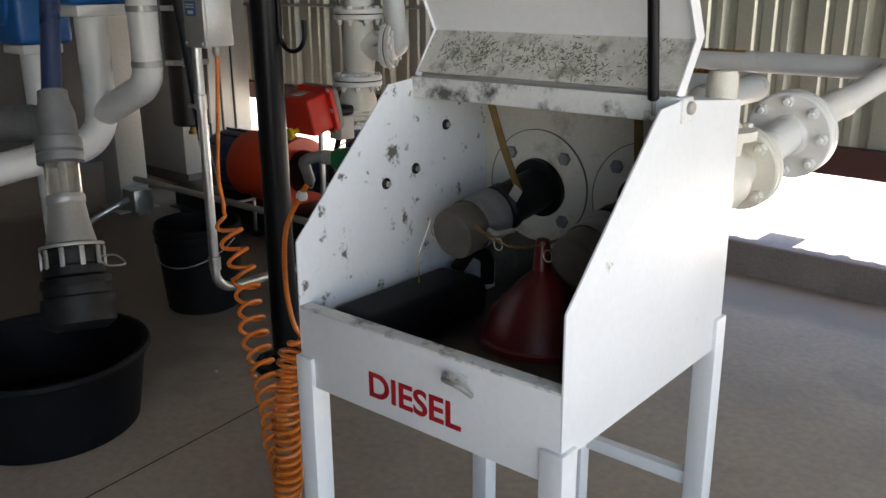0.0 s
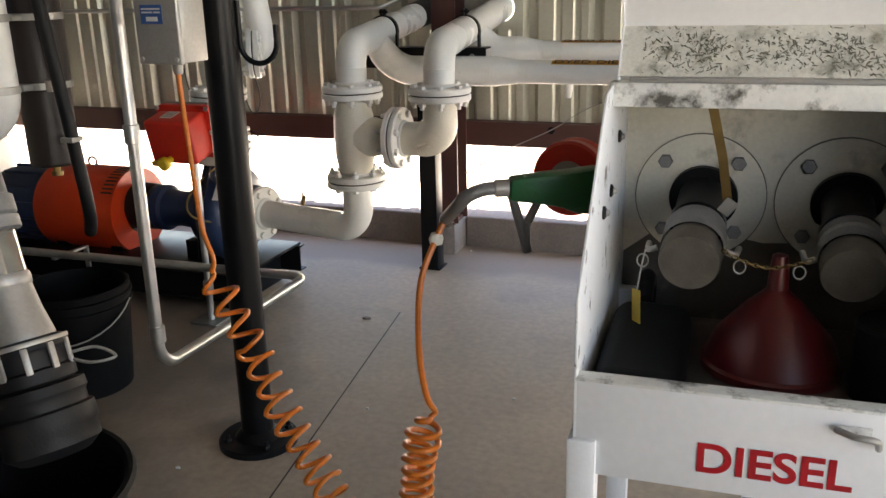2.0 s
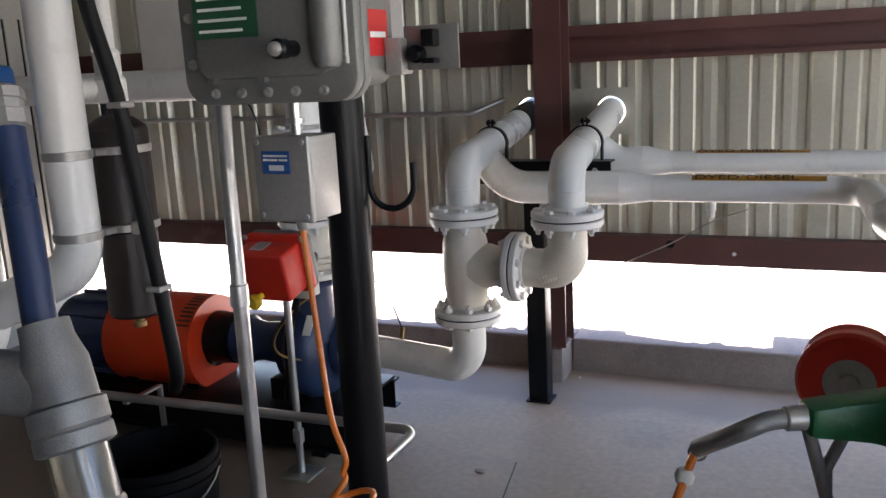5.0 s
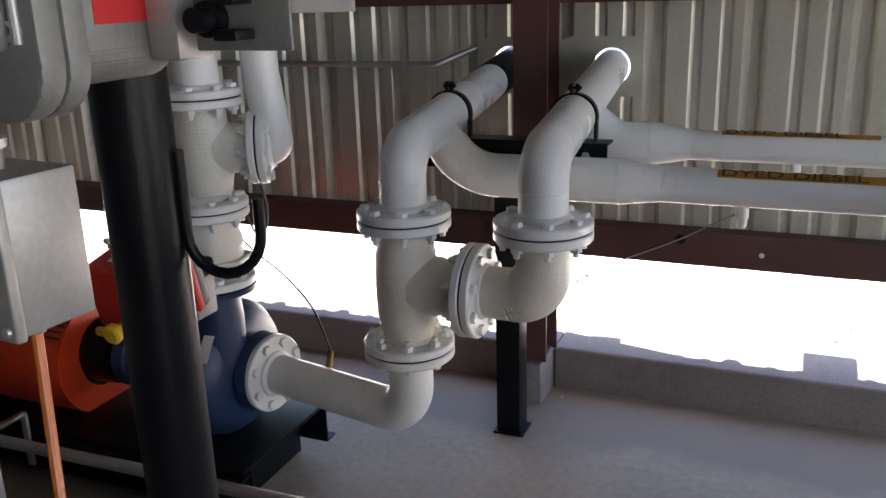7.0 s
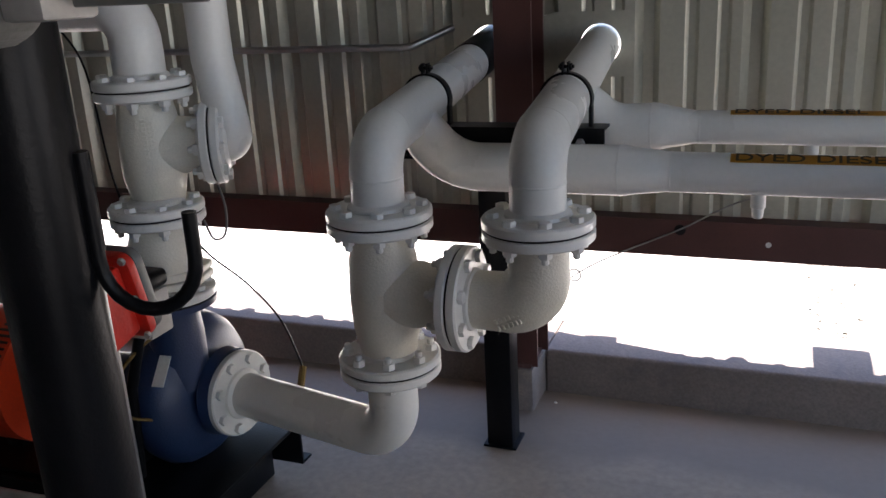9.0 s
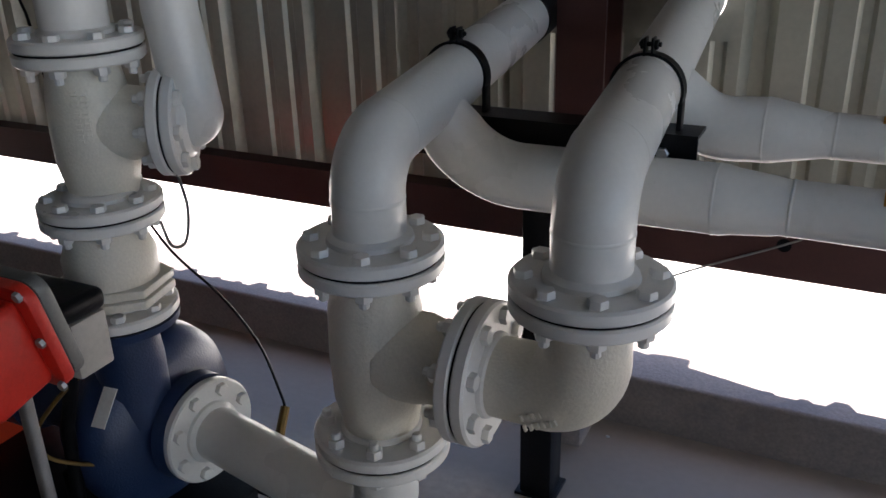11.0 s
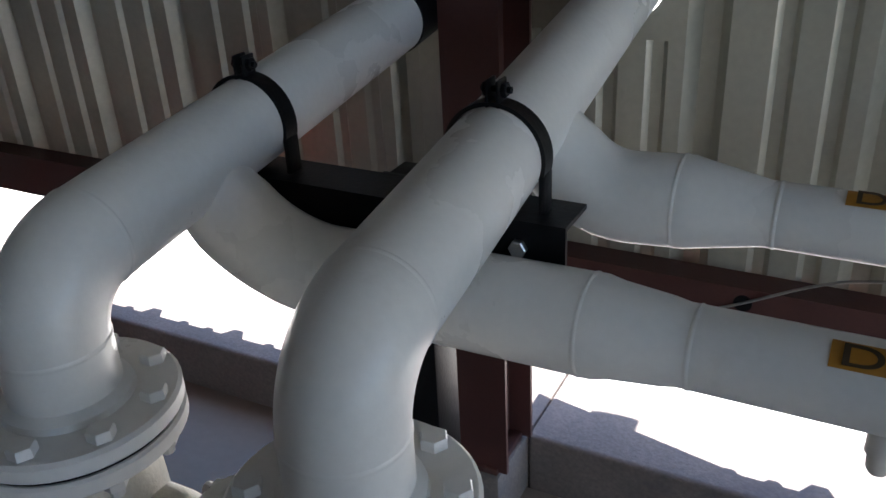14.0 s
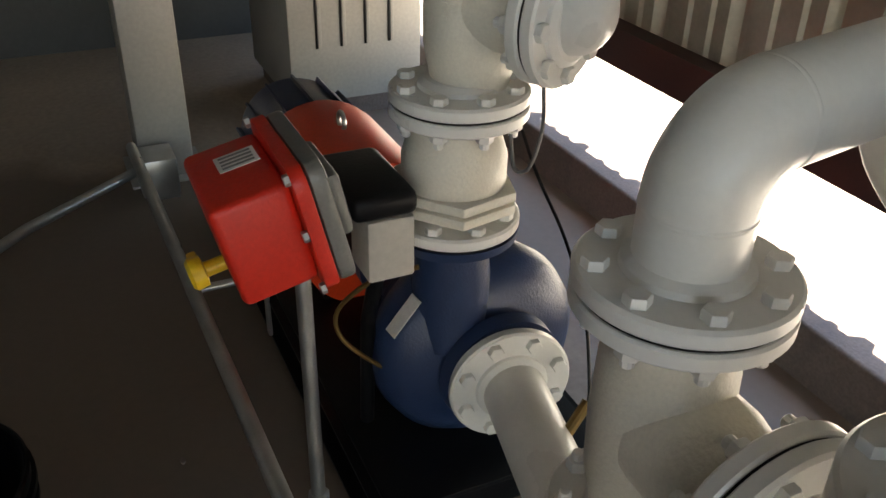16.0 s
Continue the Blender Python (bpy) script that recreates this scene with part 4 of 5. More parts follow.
for i, (p, q) in enumerate(zip(cp, cp[1:])):
    m = axis_matrix(p, q)
    loop = [m @ Vector(((0.0032 * math.cos(a)) if i % 2 else 0, 0 if i % 2 else 0.0032 * math.cos(a), 0.004 + 0.0065 * math.sin(a))) for a in [2 * math.pi * k / 10 for k in range(11)]]
    part("link", tube(loop, 0.0011, 5), BRASS, chain)
tagw = thing("hanging_tag", (-0.70, 1.44, 0.70), "yellow plastic tag hanging beside a cap", "tag")
part("tag", turned(box(-0.012, 0.012, -0.001, 0.001, -0.06, 0.03, 0.001), Matrix.Translation((-0.694, 1.43, 0.735)) @ pose(0, 0, 0, 0, 4, 131)), TAGY, tagw)
part("cord", tube([(-0.694, 1.43, 0.762), (-0.69, 1.45, 0.80), (-0.684, 1.46, 0.835)], 0.0015, 6), STEEL, tagw)

funnel = thing("funnel", (-0.475, 1.52, 0.604), "dark red plastic funnel lying mouth down", "funnel")
part("cone", lathe([(0.125, 0.0), (0.125, 0.012), (0.118, 0.016), (0.10, 0.06), (0.05, 0.118), (0.021, 0.145), (0.018, 0.15)], (-0.458, 1.53, 0.604), (-0.458, 1.545, 2), 36), DARKRED, funnel)
part("spout", lathe([(0.019, 0.145), (0.016, 0.19), (0.013, 0.21), (0.009, 0.212), (0.0, 0.212)], (-0.458, 1.53, 0.604), (-0.458, 1.545, 2), 24), DARKRED, funnel)
jug = thing("oil_jug", (-0.665, 1.36, 0.604), "black plastic jug lying on its side in the tray", "jug")
part("body", joined(box(-0.742, -0.60, 1.20, 1.56, 0.605, 0.705, 0.035, 5)), TUB, jug)
part("handle", tube(rounded_path([(-0.69, 1.55, 0.70), (-0.69, 1.60, 0.735), (-0.69, 1.66, 0.70), (-0.69, 1.66, 0.64)], 0.03), 0.016, 14), TUB, jug)
can = thing("dark_can", (-0.27, 1.40, 0.604), "oil-blackened metal can in the tray", "can")
part("body", lathe([(0, 0), (0.068, 0), (0.072, 0.004), (0.072, 0.13), (0.068, 0.135), (0.06, 0.133), (0, 0.133)], (-0.268, 1.44, 0.604), (-0.268, 1.44, 2), 32), TUB, can)
part("cap", lathe([(0.02, 0), (0.02, 0.02), (0.017, 0.023), (0, 0.023)], (-0.268, 1.44, 0.736), (-0.268, 1.44, 2), 20), BLACK, can)
drain = thing("drain_cock", (-0.42, 1.36, 0.40), "brass drain valve with a lever under the cabinet tray", "valve")
part("pipe", rod((-0.44, 1.40, 0.60), (-0.44, 1.40, 0.43), 0.016, 16), CLEAN, drain)
part("body", lathe([(0.016, 0), (0.024, 0.008), (0.024, 0.05), (0.016, 0.058)], (-0.44, 1.40, 0.395), (-0.44, 1.40, 1), 18), BRASS, drain)
part("lever", turned(box(-0.065, 0.01, -0.008, 0.008, -0.003, 0.003, 0.002), Matrix.Translation((-0.43, 1.365, 0.422)) @ pose(0, 0, 0, 0, -8, -6)), GREY, drain)
shelf = thing("lower_shelf", (-0.46, 1.45, 0.2), "white cross braces tying the cabinet legs", "brace")
part("brace", box(BX0 - 0.002, BX1 - 0.002, BY1 - 0.028, BY1 - 0.004, 0.28, 0.31, 0.002), CLEAN, shelf)
part("brace", box(-0.478, -0.442, BY1 - 0.05, BY1 - 0.012, 0.006, 0.60, 0.003), CLEAN, shelf)


# ---- valves behind the cabinet ----
def gate_valve(c, w, tower):
    w = Vector(w).normalized()
    c = Vector(c)
    v = thing("flanged_valve", c, "white cast flanged valve in the line behind the cabinet", "valve", "valves behind the cabinet")
    part("body", lathe([(0.05, -0.11), (0.056, -0.07), (0.075, -0.03), (0.078, 0.0), (0.075, 0.03), (0.056, 0.07), (0.05, 0.11)], c, c + w, 32), CAST, v)
    for s in (-1, 1):
        flange(v, c + w * 0.128 * s, w * s, r=0.098, t=0.02, bolts=4, phase=45, bore=0.048, mat=CAST, neck=False)
    part("bonnet", lathe([(0.05, 0.05), (0.055, 0.09), (0.082, 0.095), (0.082, 0.115), (0.05, 0.12), (0.035, 0.14), (0.033, tower), (0.028, tower + 0.01), (0.0, tower + 0.01)], c, c + Vector((0, 0, 1)), 28), CAST, v, "bolted bonnet")
    for k in range(4):
        a = radians(45 + 90 * k)
        part("bonnet_bolt", hexbolt(c + Vector((0.066 * math.cos(a), 0.066 * math.sin(a), 0.115)), (0, 0, 1), 0.011, 0.01), CAST, v)
    return v


gate_valve((-0.352, 2.02, 0.872), (0, 1, 0.06), 0.23)
gate_valve((-0.617, 2.02, 0.875), (0, 1, 0.04), 0.20)
flange(mani, (-0.343, 2.42, 0.925), (0.02, 1, 0.1), r=0.11, bore=SR, phase=0)
for pts in ([(-0.617, 2.16, 0.88), (-0.66, 2.5, 0.92), (-0.741, 2.72, LZ + 0.005), (-0.741, 2.78, LZ + 0.005)], [(-0.35, 2.16, 0.885), (-0.345, 2.4, 0.925), (-0.40, 2.90, UZ - 0.06), (-0.40, 2.96, UZ - 0.06)]):
    part("header_pipe", tube(rounded_path(pts, 0.1, 8), SR, 28), PIPE, mani)
for x in (-0.605, -0.34):
    part("header_pipe", rod((x, BY1 + 0.001, 0.865), (x - 0.012, 1.90, 0.87), SR, 28), PIPE, mani)

# ---- nozzle hung on the cabinet's side, with its reel and hose ----
noz = thing("fuel_nozzle", (-0.77, 1.45, 0.93), "green fuel nozzle with a grey spout hung on the cabinet side", "nozzle")
body_poly = [(0.0, 0.042), (0.06, 0.036), (0.14, 0.030), (0.185, 0.026), (0.187, -0.018), (0.13, -0.026), (0.085, -0.034), (0.045, -0.05), (0.0, -0.052)]
bm = prism(body_poly, "y", -0.026, 0.026, 0.009)
m = Matrix.Translation((-0.772, 1.475, 0.935)) @ Matrix.Rotation(radians(180 + 22), 4, "Z") @ Matrix.Diagonal((0.86, 0.9, 0.88, 1))
part("body", turned(bm, m), GREEN, noz)
part("mount_flange", lathe([(0.06, 0), (0.062, 0.004), (0.062, 0.010), (0.05, 0.014), (0, 0.014)], (BX0 - 0.001, 1.475, 0.93), (-2, 1.475, 0.93), 28), STEEL, noz)
e = m @ Vector((0.187, 0, 0.005))
wv = (m.to_3x3() @ Vector((1, 0, 0)))
spout = rounded_path([e, e + wv * 0.05, e + wv * 0.085 + Vector((0, 0, -0.012)), Vector((-1.05, 1.457, 0.864))], 0.09, 8)
part("ferrule", rod(e - wv * 0.005, e + wv * 0.028, 0.016, 20, 0.002), STEEL, noz)
part("spout", tube(spout, 0.0125, 18), GREY, noz, "weathered grey spout")
g = m @ Vector((0.155, 0, -0.02))
part("lever", joined(tube(rounded_path([m @ Vector((0.18, 0, -0.01)), m @ Vector((0.165, 0, -0.06)), m @ Vector((0.145, 0, -0.13))], 0.02), 0.0085, 12), tube([m @ Vector((0.125, 0, -0.025)), m @ Vector((0.15, 0, -0.075)), m @ Vector((0.148, 0, -0.13))], 0.008, 12)), GREY, noz, "dark trigger lever")
tip = Vector(spout[-1])
part("ring", tube([tip + Vector((0.012 * math.cos(i * math.pi / 8), 0, -0.006 + 0.012 * math.sin(i * math.pi / 8))) for i in range(17)], 0.0017, 8), STEEL, noz)
reel = thing("grounding_reel", (-0.86, 1.66, 0.90), "round red grounding reel on the cabinet side", "reel")
ra, rb = Vector((-0.842, 1.685, 0.91)), Vector((-0.93, 1.1, 0.93))
part("drum", lathe([(0, 0), (0.069, 0), (0.074, 0.005), (0.074, 0.02), (0.072, 0.024), (0.072, 0.04), (0.074, 0.044), (0.074, 0.06), (0.069, 0.066), (0.032, 0.066), (0.03, 0.064), (0.0, 0.064)], ra, rb, 44), RED, reel)
part("hub", lathe([(0.036, 0.0655), (0.036, 0.068), (0.02, 0.069), (0.02, 0.066), (0.014, 0.066), (0.014, 0.078), (0.0, 0.08)], ra, rb, 30), STEEL, reel, "steel hub")
part("bracket", box(-0.85, BX0 - 0.001, 1.69, 1.72, 0.86, 0.95, 0.004), STEEL, reel)


def coil(pts, radius, pitch, r, straight=(), name="coil"):
    """A springy helix that follows a line of points."""
    pts = [Vector(p) for p in pts]
    cum = [0.0]
    for p, q in zip(pts, pts[1:]):
        cum.append(cum[-1] + (q - p).length)
    out, s, ang = [], 0.0, 0.0
    while s < cum[-1]:
        k = max(i for i in range(len(cum) - 1) if cum[i] <= s)
        f = (s - cum[k]) / (cum[k + 1] - cum[k])
        c = pts[k].lerp(pts[k + 1], f)
        tg = (pts[k + 1] - pts[k]).normalized()
        a = tg.cross(Vector((0, 1, 0.2))).normalized()
        b = tg.cross(a)
        rad = radius * min(1.0, 0.25 + s / 0.04) * (1 + 0.08 * math.sin(s * 37))
        out.append(c + (a * math.cos(ang) + b * math.sin(ang)) * rad)
        g = s / cum[-1]
        pt = pitch[0] * (1 - g) + pitch[1] * g
        s += pt / 14
        ang += 2 * math.pi / 14
    return out


h1 = thing("coiled_hose", (-1.5, 1.6, 0.0), "orange coiled hose hanging from the stainless junction box", "hose", "orange coiled hoses")
p1 = [(-1.842, 1.735, 1.112), (-1.838, 1.73, 1.05), (-1.80, 1.69, 0.88), (-1.765, 1.655, 0.74), (-1.735, 1.645, 0.665), (-1.745, 1.65, 0.63)]
c1 = coil([(-1.752, 1.655, 0.615), (-1.65, 1.645, 0.445), (-1.53, 1.58, 0.305), (-1.41, 1.535, 0.18), (-1.27, 1.46, 0.075), (-1.19, 1.42, 0.045)], 0.036, (0.066, 0.028), 0.006)
def smooth(pts, n=6):
    """Catmull-Rom through points."""
    P = [Vector(p) for p in pts]
    P = [P[0] * 2 - P[1]] + P + [P[-1] * 2 - P[-2]]
    out = []
    for i in range(1, len(P) - 2):
        for k in range(n):
            t = k / n
            a, b, c, d = P[i - 1], P[i], P[i + 1], P[i + 2]
            out.append(0.5 * ((2 * b) + (c - a) * t + (2 * a - 5 * b + 4 * c - d) * t * t + (3 * b - a - 3 * c + d) * t ** 3))
    return out + [P[-2]]
part("hose", tube(smooth(p1) + c1, 0.0062, 10), HOSE, h1)
part("gland", lathe([(0.013, 0), (0.013, 0.018), (0.010, 0.03)], (-1.842, 1.735, 1.118), (-1.842, 1.734, 0), 14), STEEL, h1)
h2 = thing("coiled_hose", (-1.11, 1.39, 0.0), "orange coiled hose hanging from the nozzle spout to the floor", "hose", "orange coiled hoses")
tip = askew @ tip
p2 = [tip, tip + Vector((-0.012, -0.015, -0.03)), (-1.098, 1.395, 0.75), (-1.103, 1.388, 0.62), (-1.095, 1.397, 0.52), (-1.083, 1.415, 0.475)]
c2 = coil([(-1.098, 1.405, 0.468), (-1.112, 1.39, 0.38), (-1.117, 1.378, 0.28), (-1.122, 1.375, 0.12), (-1.13, 1.37, 0.03)], 0.031, (0.027, 0.021), 0.006)
part("hose", tube(smooth(p2) + c2, 0.0062, 10), HOSE, h2)
part("clip", lathe([(0.0, 0), (0.012, 0.004), (0.014, 0.014), (0.01, 0.024), (0, 0.026)], tip + Vector((-0.016, -0.014, -0.05)), tip + Vector((0, 0, 0.3)), 14), PALE, h2, "pale clip on the hose")

# ---- pole with control boxes ----
pole = thing("black_pole", (-1.845, 1.925, 0), "black painted round steel pole on a floor flange", "pole")
part("shaft", rod((-1.845, 1.925, 0.03), (-1.845, 1.925, 3.299), 0.0465, 32), BLACK, pole)
part("base_flange", lathe([(0, 0), (0.115, 0), (0.115, 0.016), (0.111, 0.02), (0.068, 0.022), (0.062, 0.03), (0.0465, 0.045), (0, 0.045)], (-1.845, 1.925, 0), (-1.845, 1.925, 1), 36), BLACK, pole)
for k in range(4):
    a = radians(45 + 90 * k)
    part("anchor_bolt", hexbolt((-1.845 + 0.09 * math.cos(a), 1.925 + 0.09 * math.sin(a), 0.02), (0, 0, 1), 0.012, 0.01, 0.012), BLACK, pole)
hook = [(-1.797, 1.94, 1.25), (-1.797, 1.94, 1.16)] + [(-1.7515 - 0.0455 * math.cos(radians(180 * k / 12)), 1.9535 - 0.0135 * math.cos(radians(180 * k / 12)), 1.145 - 0.052 * math.sin(radians(180 * k / 12))) for k in range(13)] + [(-1.706, 1.967, 1.19)]
part("hook", tube(hook, 0.0072, 12), BLACK, pole, "black steel J-hook")
part("hook_plate", box(-1.812, -1.798, 1.932, 1.955, 1.15, 1.25, 0.003), BLACK, pole)

jb = thing("junction_box", (-1.815, 1.76, 1.118), "stainless steel junction box with a blue label", "junction box")
JX0, JX1, JY0, JY1, JZ0, JZ1 = -1.905, -1.778, 1.69, 1.785, 1.118, 1.278
part("body", box(JX0 + 0.004, JX1 - 0.004, JY0 + 0.012, JY1, JZ0 + 0.003, JZ1 - 0.003, 0.003), STEEL, jb)
part("cover", box(JX0, JX1, JY0, JY0 + 0.0125, JZ0, JZ1, 0.004, 3), STEEL, jb)
for x in (JX0 + 0.012, JX1 - 0.012):
    for z in (JZ0 + 0.012, JZ1 - 0.012):
        part("cover_screw", lathe([(0.0055, 0), (0.005, 0.004), (0, 0.0045)], (x, JY0, z), (x, 0, z), 12), ZINC, jb)
lb = part("label_plate", box(-1.884, -1.820, JY0 - 0.0012, JY0 + 0.001, 1.208, 1.25, 0), BLUEPLATE, jb, "blue label with pale unreadable lines", False)
for z, x0, x1 in ((1.241, -1.880, -1.825), (1.2335, -1.880, -1.848), (1.2335, -1.844, -1.825)):
    part("printed_line", box(x0, x1, JY0 - 0.0018, JY0 - 0.001, z - 0.0018, z + 0.0018, 0), PALE, lb, "", False)
part("printed_line", box(-1.868, -1.834, JY0 - 0.0018, JY0 - 0.001, 1.214, 1.224, 0), PALE, lb, "", False)
part("nipple", lathe([(0.011, 0), (0.011, 0.02), (0.017, 0.021), (0.017, 0.03), (0.011, 0.031), (0.011, 0.08)], (-1.835, 1.735, JZ1 - 0.002), (-1.835, 1.735, 2), 16), ZINC, jb)

jb.rotation_euler.z = radians(-6)
jb.location.x += 0.022
jb.location.y -= 0.04
pan = thing("explosion_proof_panel", (-1.78, 1.7, 1.345), "grey cast aluminium explosion-proof control panel with a bolted cover", "control panel")
EX0, EX1, EZ0, EZ1 = -1.965, -1.615, 1.348, 1.80
def rounded_rect(x0, x1, z0, z1, r, n=6):
    out = []
    for cx, cz, a0 in ((x1 - r, z1 - r, 0), (x0 + r, z1 - r, 90), (x0 + r, z0 + r, 180), (x1 - r, z0 + r, 270)):
        out += [(cx + r * math.cos(radians(a0 + 90 * k / n)), cz + r * math.sin(radians(a0 + 90 * k / n))) for k in range(n + 1)]
    return out
part("cover", prism(rounded_rect(EX0, EX1, EZ0, EZ1, 0.045), "y", 1.60, 1.626, 0.004), ALU, pan)
part("flange", prism(rounded_rect(EX0, EX1, EZ0, EZ1, 0.045), "y", 1.628, 1.652, 0.004), ALU, pan)
part("housing", prism(rounded_rect(EX0 + 0.02, EX1 - 0.02, EZ0 + 0.02, EZ1 - 0.02, 0.04), "y", 1.653, 1.79, 0.012), ALU, pan)
part("raised_panel", prism(rounded_rect(EX0 + 0.04, EX1 - 0.04, EZ0 + 0.045, EZ1 - 0.045, 0.03), "y", 1.585, 1.6, 0.006), ALU, pan)
part("ridge", lathe([(0, 0), (0.02, 0.006), (0.026, 0.02), (0.026, 0.36), (0, 0.38)], (-1.662, 1.588, 1.40), (-1.662, 1.588, 3), 20), ALU, pan, "smooth rounded rib")
for x in (-1.905, -1.80):
    part("rib", prism([(1.585, 1.385), (1.60, 1.385), (1.60, 1.43), (1.592, 1.43)], "x", x, x + 0.012), ALU, pan)
bz = [(EX0 + 0.022, z) for z in (1.42, 1.50, 1.58, 1.66)] + [(EX1 - 0.022, z) for z in (1.42, 1.50, 1.58, 1.66)] + [(x, EZ0 + 0.02) for x in (-1.90, -1.845, -1.79, -1.735, -1.68)]
for x, z in bz:
    part("cover_bolt", lathe([(0.009, 0), (0.009, 0.002), (0.0075, 0.002), (0.0075, 0.007), (0.004, 0.007), (0.004, 0.003), (0, 0.003)], (x, 1.5998, z), (x, 0, z), 14), STEEL, pan)
gl = part("green_plate", box(-1.92, -1.79, 1.5822, 1.5848, 1.462, 1.56, 0), GREENPLATE, pan, "dark green data plate, unreadable", False)
for k in range(4):
    part("printed_line", box(-1.91, -1.82 + 0.01 * (k % 2), 1.5815, 1.5822, 1.472 + k * 0.018, 1.477 + k * 0.018, 0), PALE, gl, "", False)
for z in (1.438,):
    kn = part("push_button", lathe([(0.014, 0), (0.014, 0.03), (0.017, 0.032), (0.017, 0.05), (0.012, 0.056)], (-1.725, 1.586, z), (-1.725, 0, z), 20), BLACK, pan, "black push button")
    part("button_tip", lathe([(0.012, 0.055), (0.011, 0.062), (0.005, 0.066), (0, 0.066)], (-1.725, 1.586, z), (-1.725, 0, z), 18), STEEL, kn, "chrome button tip")
part("latch_rod", rod((-1.632, 1.597, 1.41), (-1.632, 1.597, 1.62), 0.004, 10), STEEL, pan)
rl = part("red_plate", box(-1.6355, -1.634, 1.68, 1.76, 1.42, 1.50, 0), REDPLATE, pan, "red warning plate, unreadable", False)
part("printed_line", box(-1.6337, -1.6332, 1.69, 1.75, 1.452, 1.462, 0), PALE, rl, "", False)
opr = part("operator_arm", box(-1.634, -1.60, 1.74, 1.79, 1.385, 1.45, 0.004), STEEL, pan, "steel breaker operator")
part("operator_plate", box(-1.606, -1.50, 1.766, 1.771, 1.392, 1.47, 0.002), ALU, opr, "pale bracket plate")
part("operator_pin", joined(lathe([(0.016, 0), (0.016, 0.012), (0.011, 0.014), (0.011, 0.03), (0, 0.03)], (-1.578, 1.765, 1.42), (-1.578, 0, 1.42), 18), box(-1.56, -1.535, 1.735, 1.765, 1.402, 1.412, 0.003), box(-1.56, -1.535, 1.735, 1.765, 1.432, 1.462, 0.003)), BLACK, opr, "black padlock staple and pin")
pan.location.x -= 0.012
pan.location.z -= 0.01
part("pole_bracket", box(-1.93, -1.78, 1.791, 1.873, 1.45, 1.52, 0.002), BLACK, pan)

cnd = thing("conduit_run", (-2.07, 1.80, 0.25), "galvanised steel conduit dropping from the panel and turning along the floor", "conduit")
part("conduit", tube(rounded_path([(-1.975, 1.73, 1.43), (-2.03, 1.775, 1.40), (-2.055, 1.80, 1.2), (-2.06, 1.80, 0.262), (-2.045, 2.617, 0.262), (-2.40, 2.622, 0.255), (-4.05, 2.583, 0.25)], [0.05, 0.1, 0.07, 0.06, 0.2], 10), 0.0165, 16), ZINC, cnd)
for z in (0.9, 0.34):
    part("coupling", rod((-2.0575, 1.80, z), (-2.0575, 1.80, z + 0.05), 0.0205, 16, 0.002), ZINC, cnd)

part("strut_clamp", box(-3.212, -3.188, 2.59, 2.782, 0.228, 0.238, 0.002), ZINC, cnd, "steel bracket tying the conduit to the skid")
part("bracket_leg", box(-3.212, -3.188, 2.772, 2.782, 0.06, 0.23, 0.002), ZINC, cnd)

# ---- red enclosure beside the pump ----
renc = thing("red_enclosure", (-2.48, 2.63, 0.0), "red cast explosion-proof starter box with a yellow handle", "enclosure")
RX0, RX1, RY0, RY1, RZ0, RZ1 = -2.605, -2.41, 2.59, 2.705, 0.685, 0.85
part("body", box(RX0, RX1, RY0, RY1, RZ0, RZ1, 0.012, 3), RED, renc)
part("cover_flange", prism(rounded_rect(RX0 - 0.02, RX1 + 0.02, RZ0 - 0.02, RZ1 + 0.02, 0.03), "y", RY1, RY1 + 0.022, 0.003), RED, renc)
part("cover", prism(rounded_rect(RX0 - 0.018, RX1 + 0.018, RZ0 - 0.018, RZ1 + 0.018, 0.03), "y", RY1 + 0.024, RY1 + 0.05, 0.006), ALU, renc, "grey bolted back cover")
part("cover_dome", box(RX0 + 0.03, RX1 - 0.03, RY1 + 0.05, RY1 + 0.075, RZ0 + 0.03, RZ1 - 0.03, 0.01), ALU, renc)
for x, z in ((RX0 - 0.01, RZ0 - 0.01), (RX1 + 0.01, RZ0 - 0.01), (RX0 - 0.01, RZ1 + 0.01), (RX1 + 0.01, RZ1 + 0.01), (RX1 + 0.01, (RZ0 + RZ1) / 2)):
    part("cover_bolt", hexbolt((x, RY1, z), (0, -1, 0), 0.009, 0.008), STEEL, renc)
part("handle", joined(lathe([(0.012, 0), (0.012, 0.03), (0.024, 0.032), (0.026, 0.05), (0.02, 0.056), (0, 0.056)], (-2.52, RY0, 0.705), (-2.52, 0, 0.705), 18), box(-2.57, -2.50, RY0 - 0.05, RY0 - 0.034, 0.695, 0.715, 0.004)), YELLOW, renc, "yellow switch handle")
wl = part("label_plate", box(RX0 + 0.05, RX0 + 0.10, RY0 + 0.04, RY0 + 0.10, RZ1, RZ1 + 0.0012, 0), PALE, renc, "small pale label, unreadable", False)
for k in range(4):
    part("printed_line", box(RX0 + 0.056 + k * 0.011, RX0 + 0.061 + k * 0.011, RY0 + 0.046, RY0 + 0.094, RZ1 + 0.0012, RZ1 + 0.0018, 0), GREY, wl, "", False)
# the box leans a little off its stand
lean = Matrix.Translation((0, RY1, RZ0)) @ Matrix.Rotation(radians(13), 4, "X") @ Matrix.Translation((0, -RY1, -RZ0))
base = Matrix.Translation(-renc.location)
for ob in [o for o in scene.objects if o.parent is renc]:
    ob.data.transform(base @ lean @ base.inverted())
    for sub in [o for o in scene.objects if o.parent is ob]:
        sub.data.transform(base @ lean @ base.inverted())
